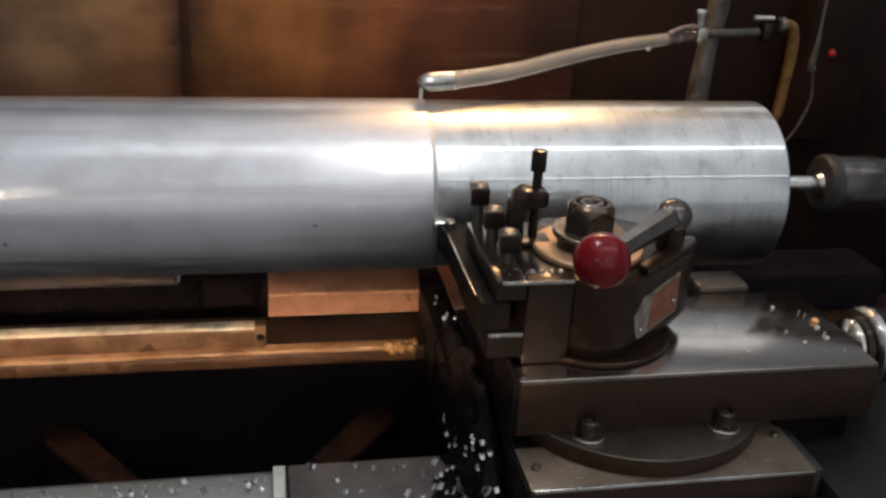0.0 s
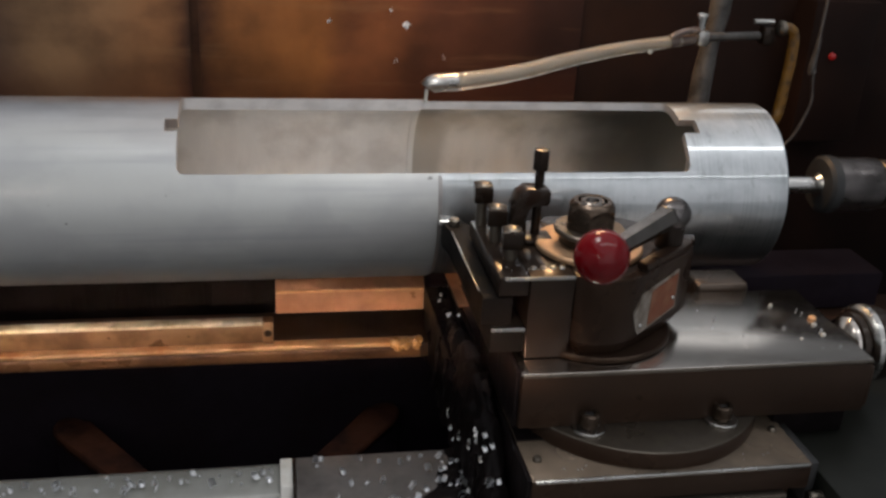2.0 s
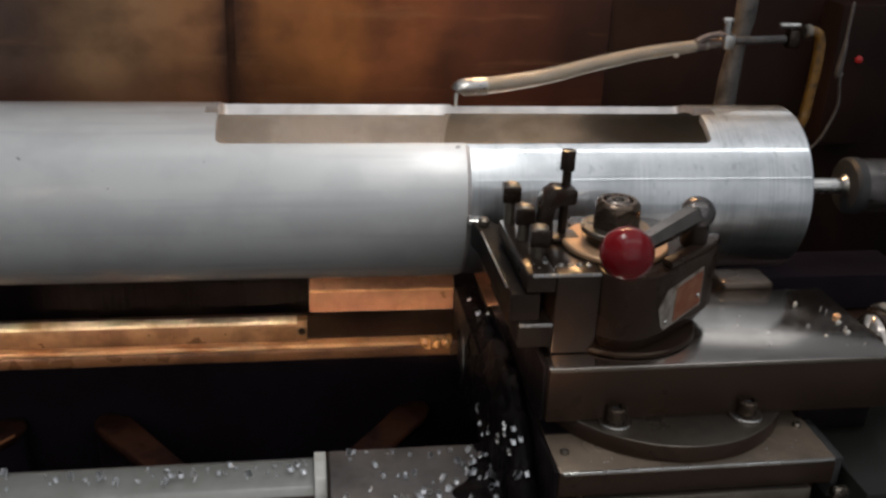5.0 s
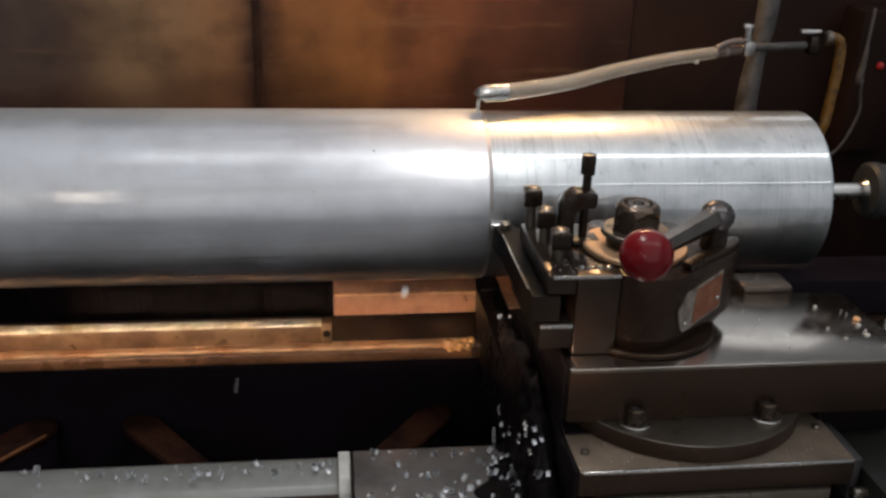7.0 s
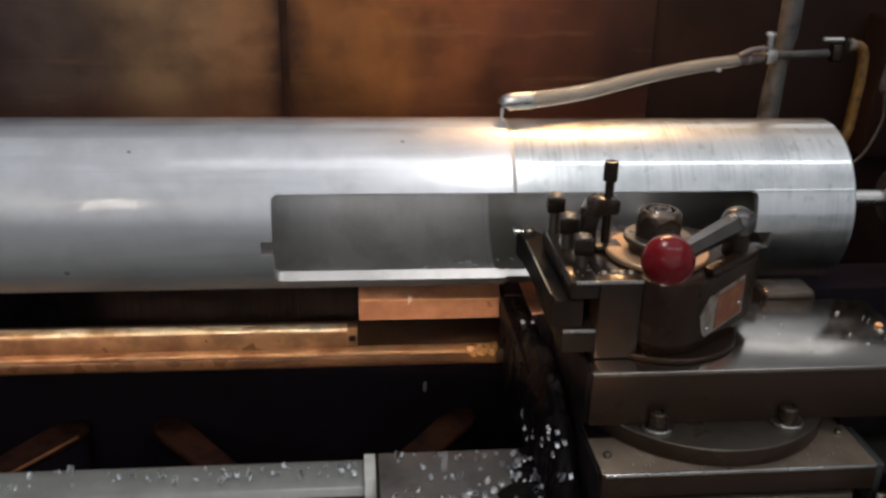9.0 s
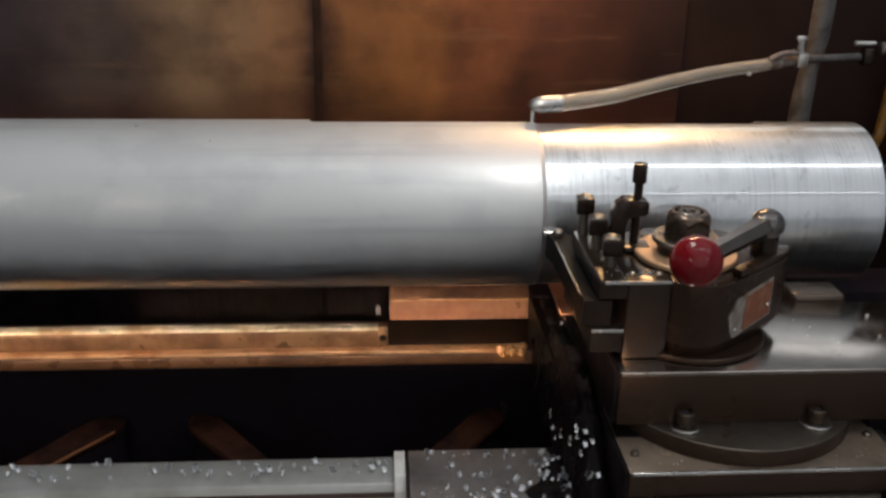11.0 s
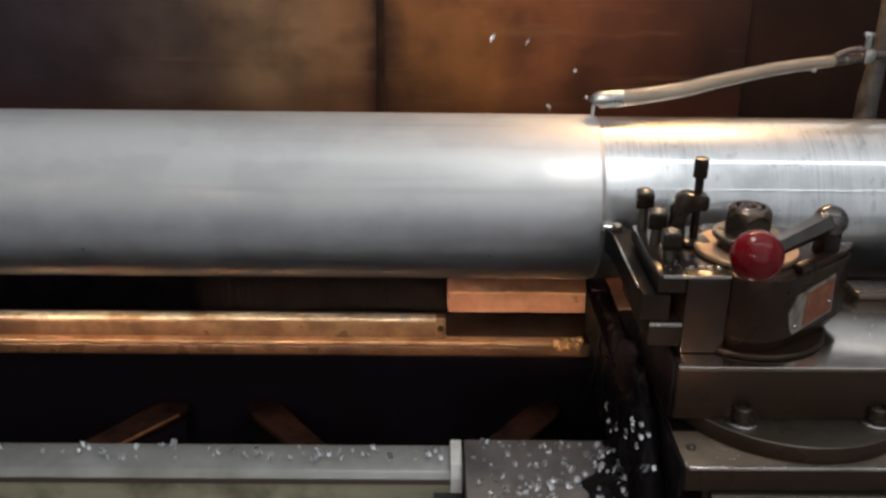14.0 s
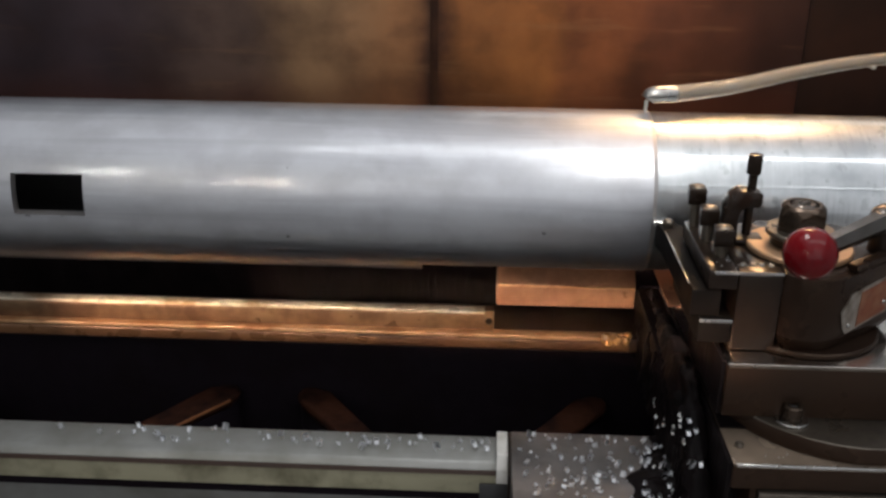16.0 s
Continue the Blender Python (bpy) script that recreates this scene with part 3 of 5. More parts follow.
def lathe_bed():
    bed = thing("lathe_bed", "oily cast iron lathe bed with ways and rusty cross ribs", "lathe bed", (0, 0, -0.6))
    up = 0.6
    rear = [(-0.022, -0.1405), (-0.0195, -0.139), (0.045, -0.139), (0.045, -0.160), (-0.010, -0.160), (-0.022, -0.153)]
    # the shadow on the way's top is put into this dark colour
    part("rear_way", section([(y, z + up) for y, z in rear], -1.2, 0.9, 0.0015), WAY_DARK, bed, "oil-brown way, coloured dark for its shadow")
    part("rear_web", box(-1.2, 0.9, 0.034, 0.0445, 0.101, up - 0.1602, 0.002), BLACK_CAST, bed, "near-black casting under the way")
    # bright strip stands in for the way's lit edge
    part("bright_edge", box(-1.2, -0.010, -0.0232, -0.0105, up - 0.1418, up - 0.1375, 0.0014), OILED_EDGE, bed, "oily edge of the way, coloured bright as lit")
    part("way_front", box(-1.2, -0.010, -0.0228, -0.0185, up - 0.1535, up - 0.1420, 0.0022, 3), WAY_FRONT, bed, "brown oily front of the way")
    lumps = bmesh.new()
    rnd = random.Random(21)
    for k in range(20):
        q = 0.0024 + 0.0032 * rnd.random()
        blob = bmesh.new()
        bmesh.ops.create_icosphere(blob, subdivisions=2, radius=q)
        for v in blob.verts:
            v.co *= 1 + 0.35 * noise.noise(v.co * 420 + Vector((k, 0, 0)))
        blob.transform(Matrix.Translation((-0.011 - 0.026 * rnd.random() ** 1.3, -0.0245 + 0.009 * rnd.random(), up - 0.1365 - 0.007 * rnd.random())))
        lumps = joined(lumps, blob)
    tagged(part("grease_lumps", lumps, GREASE, bed, "amber grease clotted with chips"), kind="stuff")
    inner = [(-0.0150, -0.1388), (-0.0150, -0.1215), (-0.0130, -0.1193), (-0.002, -0.1193), (-0.002, -0.1388)]
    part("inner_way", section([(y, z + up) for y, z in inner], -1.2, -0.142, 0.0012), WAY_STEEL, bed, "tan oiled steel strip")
    # separate lighter top, as light falls on the strip
    part("strip_top", box(-1.2, -0.1425, -0.0148, -0.0022, up - 0.1207, up - 0.1177, 0.0010), WAY_TOP, bed, "tan oiled top of the strip, coloured lighter as lit")
    part("lower_face", section([(-0.1835, up - 0.1795), (-0.1875, up - 0.1968), (-0.1885, up - 0.1965), (-0.1845, up - 0.1790)], -1.2, -0.128, 0), OLIVE_WAY, bed, "olive stained lower face")
    part("lower_flank", section([(-0.1886, up - 0.1972), (-0.1842, up - 0.2068), (-0.1660, up - 0.2162), (-0.1655, up - 0.2148), (-0.1830, up - 0.2055), (-0.1868, up - 0.1966)], -1.2, -0.128, 0), BLACK_CAST, bed, "near-black lower flank")
    part("groove", section([(-0.1838, up - 0.1778), (-0.1851, up - 0.1812), (-0.1863, up - 0.1809), (-0.1850, up - 0.1775)], -1.2, -0.128, 0), WAY_DARK, bed, "dark oily groove")
    front = [(-0.135, -0.178), (-0.150, -0.168), (-0.178, -0.1735), (-0.183, -0.180), (-0.187, -0.197), (-0.183, -0.206), (-0.165, -0.215), (-0.165, -0.42), (-0.135, -0.42)]
    part("front_way", section([(y, z + up) for y, z in front], -1.2, 0.9, 0.002), GREY_WAY, bed, "grey oily front way")
    part("rear_wall", box(-1.2, 0.9, 0.045, 0.07, 0.05, up - 0.17, 0.002), BLACK_CAST, bed)
    part("bed_floor", box(-1.2, 0.9, -0.17, 0.07, 0.0, 0.10, 0.002), BLACK_CAST, bed)
    for x, side in [(-0.44 + 0.38 * k, 1) for k in range(-1, 4)] + [(-0.30 + 0.38 * k, -1) for k in range(-1, 4)]:
        turn = Matrix.Translation((x, -0.012, 0)) @ Matrix.Rotation(radians(-side * 38), 4, "Z")
        arc = [(0.016 * math.cos(radians(15 * k)), 0.016 * math.sin(radians(15 * k))) for k in range(13)]
        plan = [(-0.016, -0.095), (0.016, -0.095)] + [(px, 0.034 + 1.4 * py) for px, py in arc]
        web = prism([(0.9 * px, 0.97 * py) for px, py in plan], 0.16, up - 0.2452, 0.002)
        web.transform(turn)
        rib_part = part("rib", web, BLACK_CAST, bed, "near-black diagonal cross rib")
        cap = prism(plan, up - 0.2450, up - 0.2345, 0.0055, 4)
        cap.transform(turn)
        part("rib_top", cap, RIB_RUST, rib_part, "rusty rounded top of the rib")
        # the rib's lit edge is painted as a bright strip
        if side > 0 and round((x + 0.44) / 0.38) != 1:
            edge = box(0.0122, 0.0166, -0.093, 0.034, up - 0.2390, up - 0.2356, 0.0012)
            edge.transform(turn)
            part("lit_edge", edge, RIB_EDGE, rib_part, "bright rusty edge coloured as lit on the rib")
    part("foot", box(-1.15, -0.85, -0.2, 0.1, -0.55, -0.002, 0.01), BLACK_CAST, bed)
    part("foot", box(0.55, 0.85, -0.2, 0.1, -0.55, -0.002, 0.01), BLACK_CAST, bed)
    return bed


def chip_tray():
    tray = thing("chip_tray", "black sheet steel chip tray around the lathe bed", "chip tray", (0, -0.05, -0.62))
    part("bottom", box(-1.3, 1.0, -0.45, 0.3, -0.012, -0.004, 0.001), BLACK_CAST, tray)
    part("front_lip", box(-1.3, 1.0, -0.455, -0.451, -0.012, 0.05, 0.001), BLACK_CAST, tray)
    return tray


splash_guard()
lathe_bed()
chip_tray()


# ---- the carriage ----
def saddle():
    sad = thing("saddle", "oily cast iron carriage saddle resting on the bed ways", "lathe saddle", (0.1, -0.1, -0.15))
    o = Vector((0.1, -0.1, -0.15))

    def at(bm):
        bm.transform(Matrix.Translation(-o))
        return bm
    part("front_wing", at(section([(-0.153, -0.300), (-0.153, -0.160), (-0.262, -0.160), (-0.262, -0.300), (-0.192, -0.300), (-0.192, -0.216), (-0.186, -0.2085), (-0.1895, -0.197), (-0.1850, -0.1795), (-0.1795, -0.1720), (-0.156, -0.1665), (-0.156, -0.300)], -0.125, 0.46, 0.0006)), WING_GREY, sad, "dark grey wing strewn with bright chips")
    part("right_wing_cover", at(box(0.2265, 0.455, -0.305, -0.135, -0.1590, -0.1085, 0.002)), GREEN_PAINT, sad, "grey-green painted wing cover")
    rear = [(0.0126, -0.124), (0.0126, -0.102), (0.030, -0.084), (0.075, -0.084), (0.075, -0.137), (0.0455, -0.137), (0.0455, -0.124)]
    part("rear_wing", at(section(rear, -0.137, -0.0032, 0.0015)), WING_WARM, sad, "bronze-brown oiled rear wing")
    part("bright_edge", at(box(-0.1365, -0.0040, 0.0116, 0.0140, -0.1034, -0.1010, 0.0008)), OILED_EDGE, sad, "bright edge line of the rear wing")
    # black block added so that the gap beside the slide stays dark
    part("gap_filler", at(box(-0.0032, 0.0178, -0.1525, 0.0122, -0.1595, -0.100, 0.002)), GRIME_SHADE, sad, "black block added to keep the gap dark")
    part("rear_body", at(box(0.0008, 0.46, 0.0132, 0.074, -0.137, -0.099, 0.002)), BLACK_CAST, sad)
    part("bridge", at(box(0.016, 0.225, -0.127, 0.012, -0.22, -0.1485, 0.003)), SLIDE_STEEL, sad)
    part("apron", at(box(-0.10, 0.44, -0.36, -0.264, -0.50, -0.20, 0.006)), SLIDE_STEEL, sad)
    wiper = [(-0.146, -0.1680), (-0.148, -0.1635), (-0.152, -0.1620), (-0.180, -0.1655), (-0.187, -0.1755), (-0.1892, -0.1868), (-0.1866, -0.1874), (-0.1840, -0.1785), (-0.1785, -0.1722), (-0.150, -0.1665)]
    part("wiper", at(section(wiper, -0.1365, -0.1275, 0.0006)), WHITE_FELT, sad, "white felt way wiper")
    # black piece added where the notch under the wiper is dark
    part("notch_filler", at(section([(-0.1893, -0.1874), (-0.1935, -0.2085), (-0.1890, -0.2090), (-0.1868, -0.1880)], -0.1500, -0.1276, 0.0004)), RUBBER, sad, "black piece for the dark notch under the wiper")
    part("wiper_holder", at(section([(-0.1535, -0.1605), (-0.183, -0.1615), (-0.1955, -0.1755), (-0.1955, -0.214), (-0.1915, -0.214), (-0.1915, -0.197), (-0.1875, -0.1755), (-0.1805, -0.1650), (-0.1535, -0.1615)], -0.1272, -0.1253, 0.0003)), BLACK_OXIDE, sad, "dark wiper plate")
    part("wiper_block", at(box(-0.1490, -0.1395, -0.0160, -0.003, -0.1388, -0.1166, 0.0016)), WAY_STEEL, sad, "small tan wiper block")
    part("wiper_screw", at(turned(rounded(0.0034, 0, 0.0016, 0.0005), 16, "y", (-0.1442, -0.0176, -0.1270))), BLACK_OXIDE, sad, "black screw hole")
    return sad


def cross_slide():
    cs = thing("cross_slide", "dark oily steel cross slide on the saddle", "cross slide", (0.118, -0.05, -0.148))
    o = Vector((0.118, -0.05, -0.148))

    def at(bm):
        bm.transform(Matrix.Translation(-o))
        return bm
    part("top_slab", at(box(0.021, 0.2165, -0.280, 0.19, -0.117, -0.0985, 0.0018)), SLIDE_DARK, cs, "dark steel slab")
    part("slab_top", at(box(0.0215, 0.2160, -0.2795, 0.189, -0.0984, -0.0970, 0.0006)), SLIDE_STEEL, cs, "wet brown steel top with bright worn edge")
    # grime sheet, black also because the unlit side is put into its colour
    part("grime", at(box(0.0180, 0.0213, -0.279, 0.010, -0.1475, -0.0966, 0.0008)), GRIME_SHADE, cs, "black wet grime on the side, with its shade in the colour")
    # black sheet stands in for the shade in front of the warm patch
    part("grime", at(box(0.0215, 0.060, -0.236, -0.0375, -0.0968, -0.0955, 0.0004)), GRIME_SHADE, cs, "black sheet for the shade on the slab")
    # added plate: the warm light on the slab's rear is put into its colour
    part("warm_patch", at(box(0.0180, 0.215, -0.037, 0.188, -0.0968, -0.0945, 0.0008)), WING_WARM, cs, "bronze-brown plate added as the warm light on the slab")
    # bright strip stands in for the lamps' glints along the worn edge
    part("bright_edge", at(box(0.0230, 0.2145, -0.2812, -0.2785, -0.0992, -0.0963, 0.0011)), BRIGHT_STEEL, cs, "bright worn front edge")
    part("dovetail", at(box(0.036, 0.205, -0.276, 0.18, -0.148, -0.1172, 0.001)), SLIDE_DARK, cs)
    part("gib_strip", at(box(0.04, 0.20, -0.284, -0.2765, -0.129, -0.1175, 0.0012)), WORN_STEEL, cs, "bright worn gib strip")
    for x, y in ((0.030, -0.258), (0.2065, -0.240)):
        part("oil_nipple", at(turned([(0.003, 0), (0.003, 0.002), (0.002, 0.0035), (0, 0.0038)], 14, "z", (x, y, -0.0972))), WORN_STEEL, cs)
    strip = box(0.2167, 0.2235, -0.277, -0.196, -0.132, -0.0985, 0.002)
    for v in strip.verts:
        v.co.x += 0.0022 * noise.noise(v.co * 90) * (v.co.x > 0.220)
    part("wiper_strip", at(strip), RUBBER, cs, "black greasy rubber strip along the side")
    part("lock_screw", at(turned(rounded(0.005, 0, 0.022, 0.001), 16, "x", (0.2165, -0.2825, -0.1235))), WORN_STEEL, cs, "bright lock screw")
    return cs


def compound_slide():
    c = thing("compound_slide", "dark oiled steel compound slide with swivel base", "compound slide", (0.117, -0.185, -0.097))
    o = Vector((0.117, -0.185, -0.097))

    def at(bm):
        bm.transform(Matrix.Translation(-o))
        return bm
    # the side's shadow is put into its dark colour; top and rim are lighter
    base = part("swivel_base", at(turned([(0.0938, 0.0004), (0.0938, 0.0122), (0.0930, 0.0135), (0, 0.0135)], 96, "z", (0.117, -0.1825, -0.097))), SLIDE_DARK, c, "round graduated swivel base")
    part("base_top", at(turned([(0.0916, 0.0134), (0.0914, 0.0138), (0, 0.0138)], 96, "z", (0.117, -0.1825, -0.097))), BASE_TOP, base, "worn oily top of the base")
    part("worn_rim", at(turned([(0.0928, 0.0128), (0.0940, 0.0128), (0.0936, 0.0138), (0.0922, 0.0139)], 96, "z", (0.117, -0.1825, -0.097))), WORN_STEEL, base, "worn rim")
    part("top_slide", at(box(0.0194, 0.2728, -0.2415, -0.130, -0.0832, -0.043, 0.0016)), SLIDE_DARK, c, "wide slide with glossy oily top")
    # end face's grime, with the lack of light there painted in as well
    part("grime", at(box(0.0160, 0.0193, -0.2385, -0.132, -0.0830, -0.0407, 0.0008)), GRIME_SHADE, c, "black wet grime on the end face, with its shade in the colour")
    part("bright_edge", at(box(0.0205, 0.2720, -0.2420, -0.2408, -0.0440, -0.0418, 0.0004)), WORN_STEEL, c, "worn front edge")
    part("ground_top", at(box(0.0196, 0.2722, -0.2409, -0.1306, -0.0428, -0.0412, 0.0006)), GROUND_STEEL, c, "mirror-like oily ground top")
    part("end_bracket", at(box(0.2732, 0.2810, -0.236, -0.136, -0.085, -0.0500, 0.004)), SLIDE_DARK, c, "dark end bracket")
    part("rear_block", at(box(0.190, 0.234, -0.128, -0.098, -0.085, -0.036, 0.004, 3)), BASE_TOP, c, "raised dull steel block")
    # black block added to make the shadow band under the overhang
    part("shadow_block", at(box(0.2125, 0.2690, -0.230, -0.134, -0.1080, -0.0834, 0.002)), GRIME_SHADE, c, "black block added as the shadow under the overhang")
    hub = (0.0, -0.1815, -0.0626)
    hand = part("handwheel", at(turned([(0.006, 0.281), (0.0235, 0.2925), (0.0240, 0.2975), (0.0262, 0.2985), (0.0290, 0.3010), (0.0292, 0.3045), (0.0285, 0.3150), (0.020, 0.3170), (0.0, 0.3172)], 56, "x", hub)), BLACK_OXIDE, c, "dark dished handwheel")
    part("hub_cone", at(turned([(0.0080, 0.2812), (0.0090, 0.2816), (0.0205, 0.2880), (0.0215, 0.2900), (0.0215, 0.2925)], 48, "x", hub)), GROUND_STEEL, hand, "polished steel cone")
    part("rim", at(turned([(0.0258, 0.2978), (0.0272, 0.2984), (0.0297, 0.3012), (0.0299, 0.3050), (0.0293, 0.3052)], 56, "x", hub)), BRIGHT_STEEL, hand, "bright polished rim")
    part("oil_nipple", at(turned([(0.0030, 0), (0.0030, 0.0010), (0.0016, 0.0022), (0, 0.0024)], 16, "z", (0.2600, -0.1790, -0.0414))), OILED_EDGE, c, "small brass oil nipple")
    for x, y in ((0.0675, -0.2450), (0.1635, -0.2440)):
        bolt = part("bolt", at(turned([(0.0062, 0.0026), (0.0070, 0.0036), (0.0070, 0.0122), (0.0060, 0.0136), (0.0042, 0.0136), (0.0040, 0.0085), (0, 0.0080)], 24, "z", (x, y, -0.0833))), NUT_STEEL, c, "socket head cap screw")
        part("socket", at(hexagon(0.0037, 0.0078, 0.0116, (x, y, -0.0833), 20, 0.0003)), RUBBER, bolt, "dark oil-filled hexagon socket")
        part("washer", at(turned(rounded(0.0116, 0, 0.0026, 0.0006), 32, "z", (x, y, -0.0833))), BRIGHT_STEEL, bolt, "bright steel washer")
    return c


def tool_post():
    tp = thing("tool_post", "dark oiled quick-change tool post bolted on the compound slide", "tool post", (0.0750, -0.178, -0.043))
    o = Vector((0.0750, -0.178, -0.043))

    def at(bm):
        bm.transform(Matrix.Translation(-o))
        return bm
    plan = [(0.0555, -0.126), (0.0555, -0.221), (0.060, -0.2265), (0.069, -0.2300), (0.080, -0.2310), (0.090, -0.2290), (0.098, -0.2245),
            (0.147, -0.1880), (0.1545, -0.1800), (0.1585, -0.170), (0.1585, -0.158), (0.154, -0.146), (0.120, -0.120), (0.108, -0.116), (0.062, -0.116)]
    low = [(0.088 + (x - 0.088) * 0.80, -0.176 + (y + 0.176) * 0.86) for x, y in plan]
    body = prism(plan, -0.0280, 0.0195, 0.0016, 2)
    skirt = bmesh.new()
    ring_a = [skirt.verts.new((x, y, -0.0428)) for x, y in low]
    ring_b = [skirt.verts.new((x, y, -0.0275)) for x, y in [(0.088 + (x - 0.088) * 0.985, -0.176 + (y + 0.176) * 0.985) for x, y in plan]]
    for k in range(len(plan)):
        skirt.faces.new((ring_a[k], ring_a[(k + 1) % len(plan)], ring_b[(k + 1) % len(plan)], ring_b[k]))
    skirt.faces.new(ring_a[::-1])
    part("body", at(joined(body, skirt)), POST_PAINT, tp, "dark steel block with rounded corner")
    part("base_ring", at(turned([(0.0565, 0.0004), (0.0575, 0.0014), (0.0575, 0.0036), (0.0562, 0.0046), (0.030, 0.0046)], 72, "z", (0.0845, -0.1760, -0.0412))), POST_PAINT, tp, "round dark base ring")
    ridge = [(0.104, -0.2195), (0.1475, -0.1870), (0.1550, -0.1790), (0.1580, -0.170), (0.1520, -0.168), (0.1440, -0.1800), (0.1000, -0.2120)]
    part("top_ridge", at(prism(ridge, 0.0198, 0.0255, 0.0014, 2)), POST_PAINT, tp)
    part("top_plate", at(turned(rounded(0.0375, 0.0, 0.0045, 0.001), 64, "z", (0.0775, -0.176, 0.0197))), TOP_PLATE, tp, "round brown oiled cover disc")
    part("spacer", at(turned(rounded(0.0200, 0.0, 0.0075, 0.0008), 40, "z", (0.0760, -0.178, 0.0244))), BLACK_OXIDE, tp, "black spacer ring")
    part("washer", at(turned(rounded(0.0245, 0.0, 0.0040, 0.0008), 48, "z", (0.0760, -0.178, 0.0321))), WORN_STEEL, tp, "thick steel washer")
    part("nut", at(chamfered_nut(0.0182, 0.0180, 0.0098, (0.0760, -0.178, 0.0363), 12)), NUT_STEEL, tp, "large worn hexagon nut")
    part("stud", at(turned([(0.0090, 0), (0.0090, 0.0062), (0.0078, 0.0072), (0.0046, 0.0072), (0.0036, 0.0052), (0, 0.0048)], 28, "z", (0.0760, -0.178, 0.0484))), LEVER_STEEL, tp, "bright threaded stud end")
    lever = part("lever", at(pipe_along([(0.1325, -0.1830, 0.0460), (0.1110, -0.2040, 0.0470), (0.0895, -0.2250, 0.0480), (0.0650, -0.2490, 0.0490)], lambda u: 0.0062 + 0.0028 * (1 - u), 6)), LEVER_STEEL, tp, "polished steel lever arm")
    part("ball_knob", at(turned([(0.0171 * math.sin(math.pi * k / 24), -0.0171 * math.cos(math.pi * k / 24)) for k in range(25)], 48, "z", (0.0568, -0.2565, 0.0490))), RED_KNOB, lever, "glossy red plastic ball knob")
    part("hub", at(turned([(0.0125 * math.sin(math.pi * k / 16), -0.0115 * math.cos(math.pi * k / 16)) for k in range(17)], 32, "z", (0.1335, -0.1820, 0.0465))), GUNMETAL, lever, "dark rounded lever hub")
    part("hub_stem", at(turned(rounded(0.0095, 0, 0.018, 0.001), 28, "z", (0.1335, -0.1820, 0.0215))), BLACK_OXIDE, lever)
    # label plate on the slanting face
    d = Vector((0.049, 0.0365, 0)).normalized()
    face = Matrix.Translation((0.098, -0.2245, -0.01)) @ Matrix.Rotation(math.atan2(d.y, d.x), 4, "Z")

    def on_face(bm):
        bm.transform(Matrix.Translation(-o) @ face)
        return bm

    def slab(pts, y0, y1):
        bm = prism([(x, z) for x, z in pts], y0, y1, 0)
        for v in bm.verts:
            v.co = (v.co.x, v.co.z, v.co.y)
        return bm
    label = part("label_plate", on_face(slab([(-0.0035, 0.003), (0.006, 0.0150), (0.0500, 0.0205), (0.0510, -0.0090), (0.005, -0.0150), (0.001, -0.0105)], -0.0012, -0.0002)), LABEL_BARE, tp, "worn metal label plate with rust-red field")
    part("colour_field", on_face(slab([(0.0165, 0.0140), (0.0485, 0.0180), (0.0490, -0.0075), (0.0155, -0.0115)], -0.0016, -0.0011)), LABEL, label, "faded rust-red printed field")
    for x, z in ((0.0455, 0.000), (0.0058, -0.0085)):
        rivet = turned([(0.0017, 0), (0.0013, 0.0009), (0, 0.0012)], 14, "z")
        rivet.transform(Matrix.Translation((x, -0.0016, z)) @ Matrix.Rotation(radians(90), 4, "X"))
        part("rivet", on_face(rivet), BRIGHT_STEEL, label)
    return tp


